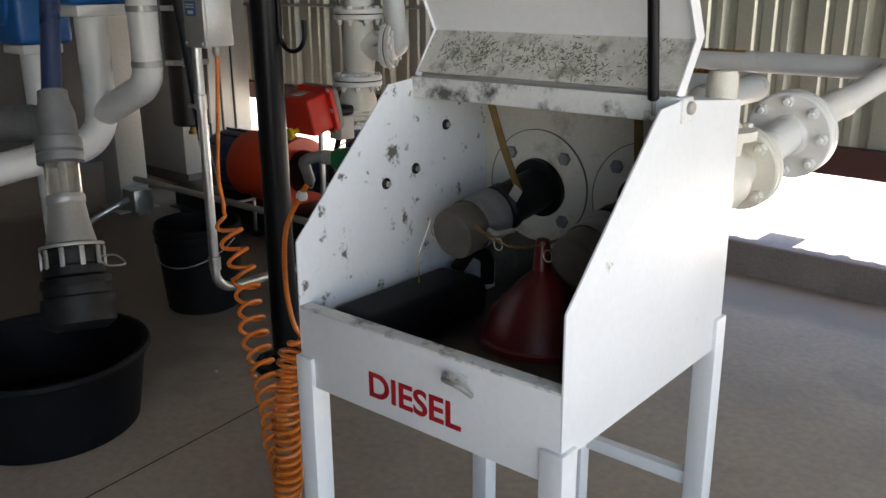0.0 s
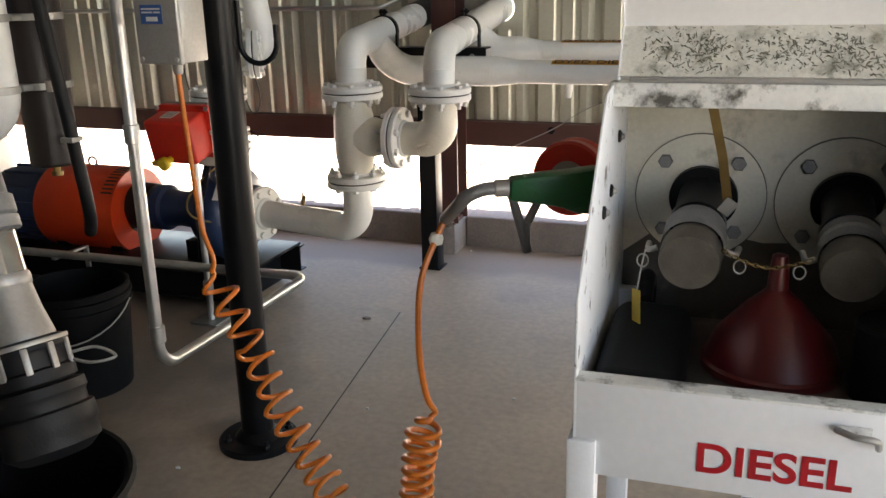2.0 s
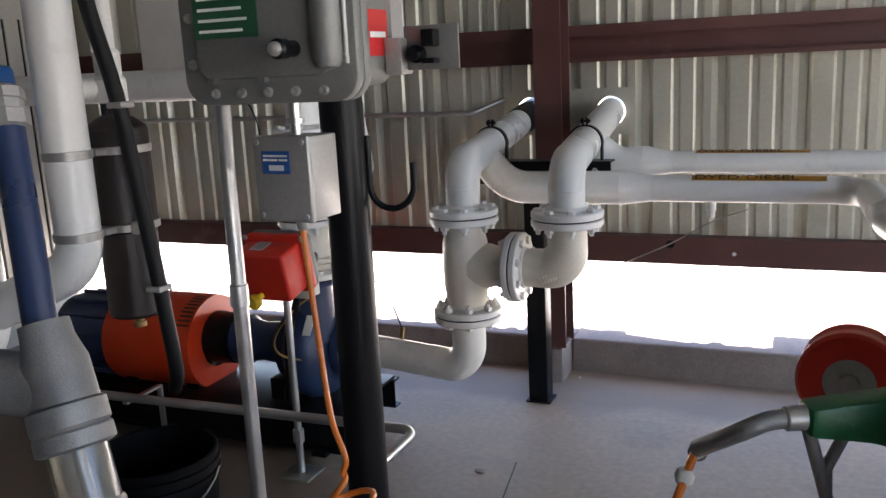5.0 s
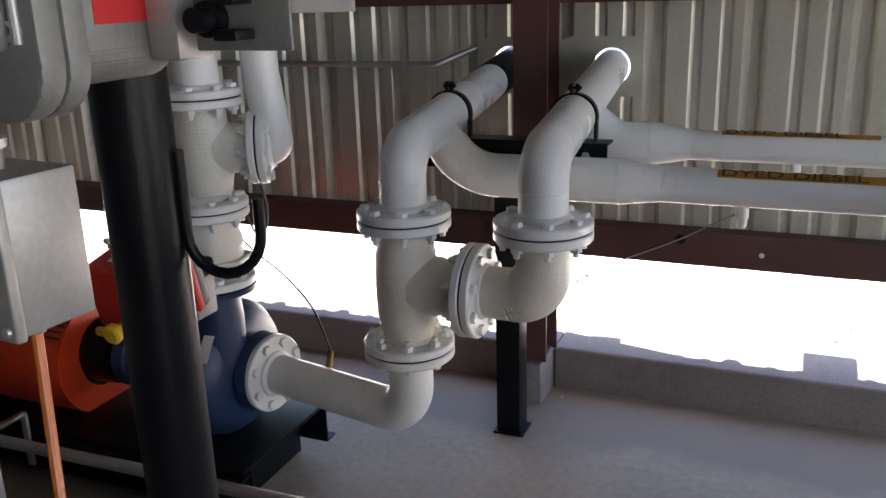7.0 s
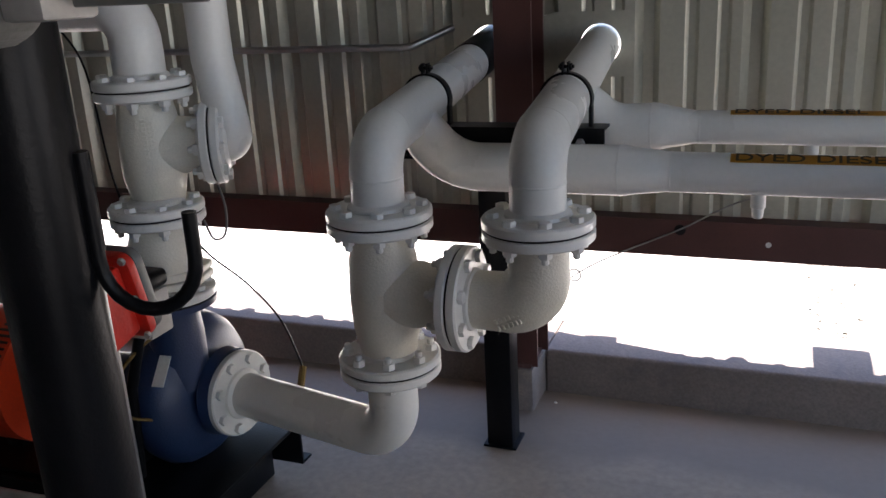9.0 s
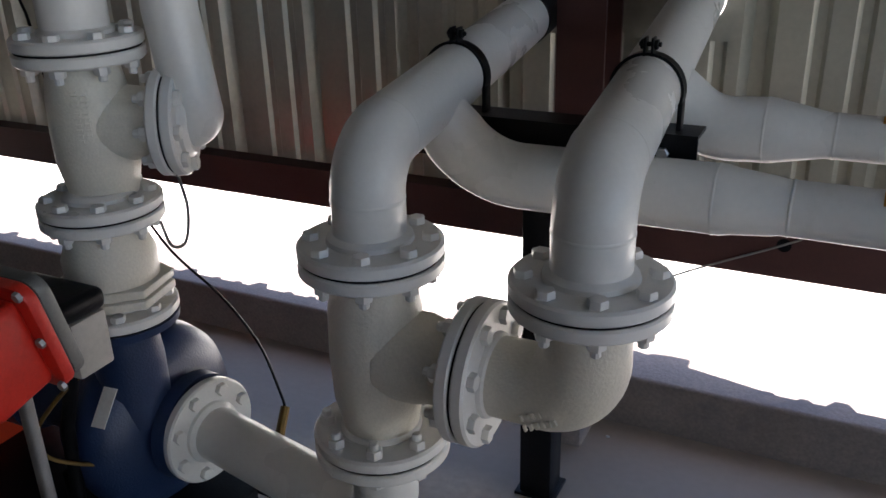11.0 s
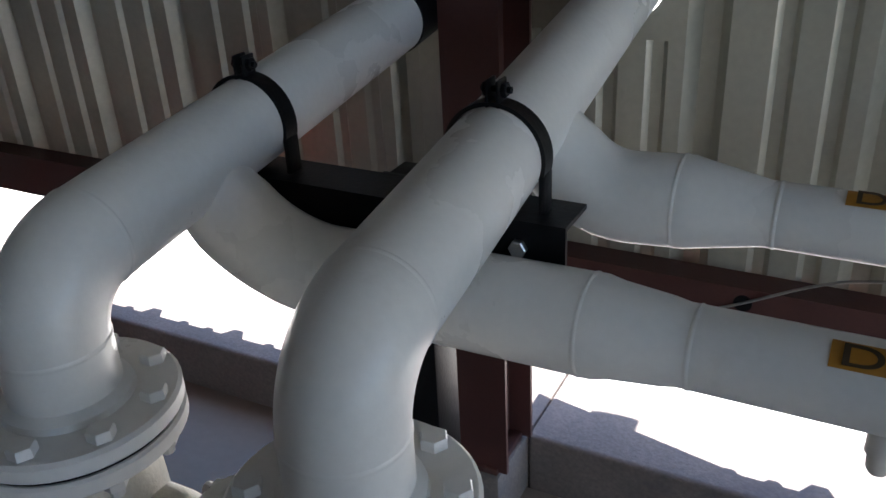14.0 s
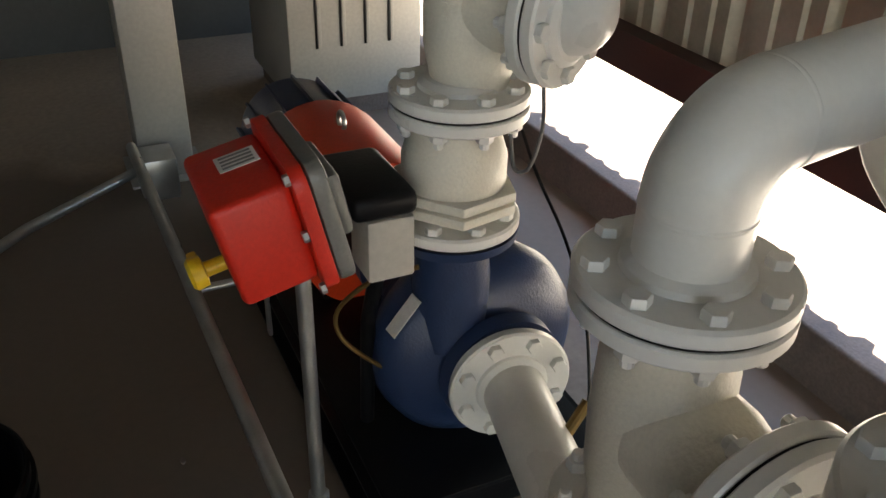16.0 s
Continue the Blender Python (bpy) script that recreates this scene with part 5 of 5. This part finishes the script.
part("stand_pipe", rod((-2.50, 2.70, 0.0), (-2.50, 2.70, RZ0), 0.013, 16), ZINC, renc, "galvanised stand pipe")
part("stand_union", rod((-2.50, 2.70, 0.12), (-2.50, 2.70, 0.17), 0.02, 8, 0.003), ZINC, renc)
part("stand_foot", box(-2.56, -2.44, 2.64, 2.76, 0.0, 0.008, 0.002), ZINC, renc)
renc.location.x -= 0.04
pbx = thing("terminal_box", (-2.58, 2.84, 0.2), "grey motor terminal box with a black hood", "terminal box")
part("body", box(-2.60, -2.515, 2.80, 2.88, 0.61, 0.72, 0.006), OFFWHITE, pbx)
part("hood", box(-2.70, -2.51, 2.775, 2.885, 0.722, 0.765, 0.015, 3), BLACK, pbx)
part("bracket", tube(rounded_path([(-2.58, 2.85, 0.64), (-2.64, 2.84, 0.45), (-2.66, 2.84, 0.20)], 0.08), 0.014, 12), BLACK, pbx)
part("flex_conduit", tube(smooth([(-2.55, 2.90, 0.60), (-2.60, 2.84, 0.56), (-2.66, 2.79, 0.47), (-2.66, 2.80, 0.40), (-2.60, 2.86, 0.36), (-2.57, 2.90, 0.36)]), 0.0045, 10), BRASS, pbx)

# ---- buckets ----
bkt = thing("black_bucket", (-2.61, 2.08, 0), "black plastic bucket with a ribbed rim", "bucket")
part("shell", lathe([(0, 0.0), (0.142, 0.0), (0.147, 0.004), (0.170, 0.29), (0.177, 0.292), (0.177, 0.302), (0.171, 0.305), (0.172, 0.322), (0.180, 0.324), (0.180, 0.335), (0.173, 0.338), (0.175, 0.36), (0.171, 0.364), (0.166, 0.36), (0.14, 0.006), (0, 0.006)], (-2.61, 2.08, 0), (-2.61, 2.08, 1), 44), TUB, bkt)
part("bail", tube([(-2.61 + 0.181 * math.cos(radians(a)), 2.08 + 0.181 * math.sin(radians(a)) * 0.98, 0.31 - 0.10 * abs(math.sin(radians(a - 200)))) for a in range(200, 381, 12)], 0.0025, 8), STEEL, bkt)
tub = thing("black_tub", (-2.05, 1.17, 0), "large round black plastic catch tub with oily bottom", "tub")
part("shell", lathe([(0, 0), (0.255, 0), (0.262, 0.006), (0.30, 0.232), (0.294, 0.232), (0.252, 0.012), (0, 0.012)], (-2.05, 1.17, 0), (-2.05, 1.17, 1), 56), TUB, tub)
part("rim", lathe([(0.292, 0.231), (0.30, 0.225), (0.312, 0.23), (0.318, 0.242), (0.312, 0.254), (0.30, 0.254), (0.292, 0.242), (0.292, 0.231)], (-2.05, 1.17, 0), (-2.05, 1.17, 1), 56), TUB, tub, "rolled black rim")
single("waste_oil", lathe([(0, 0), (0.257, 0), (0.257, 0.002), (0, 0.002)], (-2.05, 1.17, 0.05), (-2.05, 1.17, 1), 48), OIL, "dark waste oil in the bottom of the tub", "oil")

# ---- sight glass and hose adapter over the tub ----
sg = thing("sight_glass_adapter", (-1.92, 1.25, 0.35), "grey cast wye with a sight glass and cam-lock adapter below", "fitting")
A, B = Vector((-2.105, 1.335, 0.95)), Vector((-1.94, 1.258, 0.48))
w = (B - A).normalized()
L = (B - A).length
part("wye_body", joined(lathe([(0.042, -0.05), (0.044, -0.02), (0.056, 0.02), (0.058, 0.10)], A, B, 30), tube(rounded_path([A + w * 0.07, A + w * 0.05 + Vector((-0.10, -0.03, 0.0)), A + w * 0.05 + Vector((-0.55, -0.16, -0.04))], 0.05), 0.054, 28)), GREY, sg)
part("collar", lathe([(0.058, 0.09), (0.066, 0.095), (0.066, 0.13), (0.062, 0.135), (0.066, 0.14), (0.066, 0.165), (0.056, 0.17)], A, B, 32), GREY, sg)
part("sight_tube", lathe([(0.05, 0.165), (0.05, 0.27), (0.046, 0.27), (0.046, 0.165)], A, B, 32), SIGHT, sg, "clear sight-glass tube")
part("inner_rod", rod(A + w * 0.165, A + w * 0.28, 0.012, 12), STEEL, sg)
part("reducer", lathe([(0.053, 0.262), (0.055, 0.268), (0.055, 0.285), (0.052, 0.29), (0.058, 0.34), (0.068, 0.39), (0.07, 0.40), (0.07, 0.415)], A, B, 32), STEEL, sg, "flared metal reducer")
part("camlock_ring", lathe([(0.07, 0.405), (0.084, 0.41), (0.086, 0.43), (0.08, 0.44), (0.08, 0.47), (0.088, 0.475), (0.088, 0.50), (0.07, 0.51)], A, B, 36), RUBBER, sg, "black cam-lock ring")
q = w.to_track_quat("Z", "Y")
for k in range(10):
    a = radians(36 * k)
    o = q @ Vector((math.cos(a), math.sin(a), 0))
    part("lug", turned(box(-0.004, 0.004, -0.007, 0.007, -0.028, 0.028, 0.002), Matrix.Translation(A + w * 0.45 + o * 0.087) @ (q.to_matrix().to_4x4() @ Matrix.Rotation(a, 4, "Z"))), STEEL, sg)
part("ring_band", lathe([(0.0895, 0.41), (0.0905, 0.412), (0.0905, 0.418), (0.0895, 0.42)], A, B, 36), STEEL, sg)
lv = A + w * 0.44 + Vector((0.075, 0.05, 0))
part("lever", tube(smooth([lv, lv + Vector((0.05, 0.02, 0.01)), lv + Vector((0.10, 0.02, -0.005)), lv + Vector((0.06, -0.01, -0.012)), lv + Vector((0.0, -0.01, -0.01))]), 0.0035, 8), STEEL, sg, "bent wire lever")
part("rubber_adapter", lathe([(0.07, 0.505), (0.098, 0.51), (0.1, 0.53), (0.094, 0.54), (0.094, 0.56), (0.104, 0.565), (0.106, 0.60), (0.1, 0.61), (0.1, 0.64), (0.075, 0.66), (0.07, 0.662)], A, B, 36), RUBBER, sg, "stacked black rubber hose adapter")

np_ = thing("navy_pipe", (-2.14, 1.345, 0.97), "navy plastic pipe with a chrome union", "pipe")
part("pipe", rod((-2.125, 1.34, 0.97), (-2.235, 1.43, 1.33), 0.029, 24), NAVYPIPE, np_)
part("union", lathe([(0.03, 0), (0.04, 0.004), (0.04, 0.03), (0.033, 0.034), (0.033, 0.05), (0.037, 0.052), (0.037, 0.07), (0.02, 0.08), (0, 0.08)], (-2.231, 1.427, 1.315), (-2.26, 1.45, 1.42), 8), STEEL, np_, "chrome hexagon union")

met = thing("blue_meter", (-2.96, 1.89, 1.18), "blue cast flow meter on a white flanged pipe", "meter")
part("body", joined(box(-3.12, -2.86, 1.77, 2.03, 1.225, 1.44, 0.02, 3)), BLUE, met)
part("cap", lathe([(0.10, 0), (0.10, 0.02), (0.085, 0.03), (0, 0.03)], (-2.99, 1.90, 1.439), (-2.99, 1.90, 2), 30), BLUE, met)
part("side_cover", lathe([(0.075, 0), (0.075, 0.014), (0.06, 0.02), (0, 0.02)], (-2.98, 1.771, 1.33), (-2.98, 0, 1.33), 30), BLUE, met)
part("base_flange", box(-3.06, -2.86, 1.80, 2.0, 1.18, 1.224, 0.006), PIPE, met, "white square flange")
met2 = thing("blue_meter", (-3.40, 1.84, 0.0), "blue cast flow meter body on a dusty white pipe", "meter")
part("body", box(-3.56, -3.25, 1.73, 1.96, 1.06, 1.40, 0.025, 3), BLUE, met2)
part("side_cover", lathe([(0.095, 0), (0.095, 0.014), (0.08, 0.02), (0, 0.02)], (-3.41, 1.731, 1.23), (-3.41, 0, 1.23), 30), BLUE, met2)
part("base_flange", box(-3.51, -3.30, 1.76, 1.93, 1.02, 1.059, 0.006), PIPE, met2, "white square flange")
part("drop_pipe", rod((-3.405, 1.845, 0.0), (-3.405, 1.845, 1.02), 0.057, 28), PIPE, met2, "white drop pipe")
wp = thing("meter_piping", (-2.955, 1.9, 0.6), "white painted pipes joining below the blue meter", "pipework")
part("drop_pipe", tube(rounded_path([(-2.955, 1.895, 1.185), (-2.955, 1.895, 0.68), (-3.02, 1.20, 0.58), (-3.02, 0.2, 0.57)], 0.14, 12), 0.062, 30), PIPE, wp)
part("side_pipe", tube(rounded_path([(-2.645, 1.95, 2.6), (-2.645, 1.95, 0.93), (-2.93, 1.90, 0.80)], 0.11, 12), 0.057, 30), PIPE, wp)
for z in (0.995, 1.20):
    part("band_clamp", lathe([(0.0585, 0), (0.0605, 0.001), (0.0605, 0.022), (0.0585, 0.023)], (-2.645, 1.95, z), (-2.645, 1.95, 3), 30), STEEL, wp, "steel band clamp")
    part("clamp_link", box(-2.66, -2.60, 2.0, 2.06, z + 0.002, z + 0.02, 0.003), STEEL, wp)

fl = thing("filter_vessel", (-2.635, 2.115, 0.75), "dark brown filter vessel with a pale fitting on top", "filter")
part("lower_shell", lathe([(0, 0), (0.07, 0.0), (0.076, 0.008), (0.076, 0.235), (0.07, 0.24)], (-2.635, 2.115, 0.755), (-2.635, 2.115, 2), 32), VESSEL, fl)
part("upper_shell", lathe([(0.07, 0), (0.082, 0.004), (0.082, 0.26), (0.076, 0.27), (0.05, 0.29), (0.03, 0.30), (0.03, 0.33), (0, 0.33)], (-2.635, 2.115, 1.0), (-2.635, 2.115, 2), 32), VESSEL, fl)
for z in (0.995, 1.20):
    part("band", lathe([(0.083, 0), (0.086, 0.001), (0.086, 0.02), (0.083, 0.021)], (-2.635, 2.115, z), (-2.635, 2.115, 3), 32), STEEL, fl, "steel band with a bolt ear")
    part("band_ear", box(-2.566, -2.545, 2.05, 2.075, z - 0.004, z + 0.03, 0.003), STEEL, fl)
part("drain_plug", lathe([(0.012, 0), (0.012, -0.025), (0.018, -0.026), (0.018, -0.04), (0, -0.04)], (-2.635, 2.115, 0.757), (-2.635, 2.115, 2), 12), BRASS, fl)
part("top_fitting", joined(lathe([(0.03, 0), (0.042, 0.004), (0.042, 0.06), (0.034, 0.07), (0.034, 0.13), (0.024, 0.14), (0.024, 0.5)], (-2.635, 2.115, 1.33), (-2.635, 2.115, 2), 24), rod((-2.635, 2.115, 1.37), (-2.70, 2.05, 1.37), 0.028, 20)), PALE, fl, "pale plastic tee fitting")
bh = thing("black_hose", (-2.5, 2.06, 0.6), "black rubber hose hanging beside the filter", "hose")
part("hose", tube(smooth([(-2.60, 2.0, 2.4), (-2.585, 2.0, 1.7), (-2.53, 2.02, 1.35), (-2.51, 2.05, 1.0), (-2.50, 2.07, 0.75), (-2.515, 2.10, 0.6), (-2.58, 2.16, 0.52)]), 0.02, 14), RUBBER, bh)

for z in (1.32, 0.84):
    x = -2.525 if z > 1 else -2.505
    part("hose_clip", box(x - 0.024, x + 0.024, 2.0 if z > 1 else 2.035, 2.05 if z > 1 else 2.085, z, z + 0.016, 0.004), STEEL, bh, "steel clip round the hose")

# ---- far side: cabinet, post, wall plate, lines on the wall ----
lc = thing("louvred_cabinet", (-4.9, 3.53, 0), "tall off-white metal cabinet with vertical louvre slots", "cabinet")
part("body", box(-5.25, -4.62, 3.25, 3.80, 0.08, 1.9, 0.008), OFFWHITE, lc)
part("plinth", box(-5.22, -4.65, 3.28, 3.77, 0.0, 0.08, 0.004), CURB, lc)
for k in range(4):
    y = 3.36 + k * 0.10
    part("louvre", prism([(y - 0.004, 0.30), (y + 0.004, 0.30), (y + 0.004, 1.7), (y - 0.004, 1.7)], "x", -4.622, -4.616), BLACK, lc)
    part("louvre_fold", prism([(y + 0.005, 0.30), (y + 0.02, 0.30), (y + 0.02, 1.7), (y + 0.005, 1.7)], "x", -4.621, -4.612, 0.002), OFFWHITE, lc)
wpst = thing("white_post", (-4.4, 2.71, 0), "off-white square steel post", "post")
part("shaft", box(-4.50, -4.31, 2.62, 2.80, 0.008, 3.298, 0.008), OFFWHITE, wpst)
part("base", box(-4.54, -4.27, 2.58, 2.84, 0, 0.01, 0.002), OFFWHITE, wpst)
fj = thing("floor_junction", (-4.2, 2.66, 0), "galvanised junction box and conduit low beside the post", "conduit")
part("box", box(-4.26, -4.12, 2.60, 2.72, 0.03, 0.16, 0.008), ZINC, fj)
part("conduit", tube(rounded_path([(-4.2, 2.60, 0.1), (-3.9, 2.25, 0.11), (-3.75, 2.0, 0.05), (-3.7, 1.9, 0.012)], 0.1), 0.016, 14), ZINC, fj)
part("foot", box(-4.24, -4.16, 2.64, 2.72, 0.0, 0.035, 0.002), ZINC, fj)
part("valve", lathe([(0.016, 0), (0.022, 0.008), (0.022, 0.05), (0.016, 0.058)], (-3.70, 1.9, 0.0), (-3.70, 1.9, 1), 14), STEEL, fj)
part("valve_handle", box(-3.71, -3.69, 1.88, 2.02, 0.058, 0.066, 0.003), YELLOW, fj, "yellow valve lever")
wpl = thing("wall_plate", (-3.3, 3.86, 1.34), "pale grey flat panel fixed to the wall girt", "panel")
part("panel", box(-4.1, -2.62, 3.925, 3.947, 1.345, 1.82, 0.004), PALE, wpl)
wc = thing("wall_conduit", (-2.6, 3.84, 1.17), "thin galvanised conduit along the wall with a bright open end", "conduit")
part("tube", tube(rounded_path([(-5.2, 3.93, 1.163), (-2.30, 3.92, 1.163), (-2.185, 4.012, 1.215)], 0.05), 0.011, 12), ZINC, wc)
gw = thing("ground_cable", (-2.35, 3.08, 0.38), "thin dark grounding cable from the check valve to the suction pipe", "cable")
part("cable", tube(smooth([(-2.68, 3.12, 0.86), (-2.60, 3.14, 0.72), (-2.48, 3.14, 0.635), (-2.38, 3.125, 0.55), (-2.325, 3.11, 0.45), (-2.309, 3.10, 0.42)]), 0.003, 8), BLACK, gw)
part("clip", rod((-2.309, 3.10, 0.43), (-2.30, 3.06, 0.385), 0.010, 10), BRASS, gw)
jc = thing("jumper_cable", (-2.47, 3.05, 0.88), "thin grey bonding cable looped between two flanges", "cable")
part("cable", tube(smooth([(-2.478, 3.07, 0.925), (-2.455, 3.06, 0.86), (-2.452, 3.04, 0.80), (-2.48, 3.03, 0.79), (-2.505, 3.035, 0.835)]), 0.0032, 8), CABLE, jc)
part("lug", box(-2.486, -2.47, 3.062, 3.078, 0.918, 0.93, 0.002), STEEL, jc)
sc = thing("stray_cable", (-2.8, 3.15, 0.7), "thin black cable hanging behind the check valve stack", "cable")
part("cable", tube(smooth([(-2.93, 3.10, 1.32), (-2.90, 3.15, 1.19), (-2.87, 3.15, 0.90), (-2.80, 3.14, 0.72), (-2.70, 3.11, 0.62)]), 0.003, 8), BLACK, sc)
part("clip", rod((-2.935, 3.06, 1.315), (-2.925, 3.11, 1.325), 0.008, 10), STEEL, sc)
ew = thing("eye_wire", (-1.8, 3.9, 0.4), "thin steel wire with a ring by the column", "wire")
part("wire", tube(smooth([(-1.865, 3.90, 0.385), (-1.83, 3.90, 0.40), (-1.70, 3.925, 0.485), (-1.455, GIRT_Y - 0.003, 0.60), (-1.30, 3.90, 0.70), (-1.14, 3.80, 0.78)]), 0.0028, 6), STEEL, ew)
part("ring", tube([(-1.773 + 0.02 * math.cos(i * math.pi / 8), 3.905, 0.442 + 0.02 * math.sin(i * math.pi / 8)) for i in range(17)], 0.003, 8), STEEL, ew)
single("girt_hole", lathe([(0.0, 0), (0.017, 0), (0.017, 0.0015), (0, 0.0015)], (-1.455, GIRT_Y - 0.0005, 0.598), (-1.455, 0, 0.598), 24), BLACK, "dark punched hole in the girt, rust round its rim", "hole")
single("girt_hole", lathe([(0.0, 0), (0.0085, 0), (0.0085, 0.0015), (0, 0.0015)], (-1.199, GIRT_Y - 0.0005, 0.565), (-1.199, 0, 0.565), 18), PALE, "pale paint-chipped spot on the girt", "spot")

# ---- litter on the floor and gravel outside ----
random.seed(4)
for k, (x, y, r) in enumerate(((-1.943, 2.893, 0.02), (-0.02, 2.05, 0.016), (-1.98, 1.72, 0.008), (-2.9, 2.5, 0.012), (-1.2, 2.4, 0.008), (-1.62, 2.2, 0.007), (-0.55, 2.6, 0.008), (-1.83, 3.86, 0.007), (0.3, 2.6, 0.009))):
    n = 7
    poly = [(x + r * random.uniform(0.6, 1.2) * math.cos(2 * math.pi * i / n), y + 0.7 * r * random.uniform(0.6, 1.2) * math.sin(2 * math.pi * i / n)) for i in range(n)]
    single("debris", prism(poly, "z", 0.0005, 0.004 + 0.2 * r, 0.001), LOOSE if k % 3 else CURB, "small pale chip lying on the concrete floor", "debris", group="chips on the floor")
bm = bmesh.new()
random.seed(8)
for k in range(5200):
    x, y = random.uniform(-1.045, -0.874), random.uniform(4.225, 6.2)
    if random.random() < 0.35:
        x = random.uniform(-2.6, 1.0)
        y = random.uniform(9.0, 9.6)
    r = random.uniform(0.008, 0.02)
    c = Vector((x, y, 0.135 + random.uniform(0, 0.012)))
    s = Vector((random.uniform(0.7, 1.2), random.uniform(0.7, 1.2), random.uniform(0.5, 0.8)))
    vs = [bm.verts.new(c + Vector((d[0] * s.x, d[1] * s.y, d[2] * s.z)) * r * random.uniform(0.8, 1.15)) for d in ((1, 0, 0), (0.2, 1, 0.1), (-1, 0.2, 0), (0, -1, -0.1), (0.1, 0.1, 1), (0, 0, -1))]
    for a, b, d in ((0, 1, 4), (1, 2, 4), (2, 3, 4), (3, 0, 4), (1, 0, 5), (2, 1, 5), (3, 2, 5), (0, 3, 5)):
        bm.faces.new((vs[a], vs[b], vs[d]))
tagged(part("gravel", bm, STONE, None, "", False), "grey-brown gravel strip outside the wall", "gravel", kind="stuff")
single("gravel_bed", box(-1.045, -0.874, CURB_BACK + 0.003, 9.0, -0.12, 0.13, 0), SAND, "sandy bed under the gravel strip", "ground", "structure", False)

for ob in list(scene.objects):
    if ob.parent is None and ob.name.split(".")[0] in ("fuel_cabinet", "camlock_coupling", "cap_chain", "hanging_tag", "funnel", "oil_jug", "dark_can", "drain_cock", "lower_shelf", "fuel_nozzle", "grounding_reel"):
        ob.matrix_basis = askew @ ob.matrix_basis
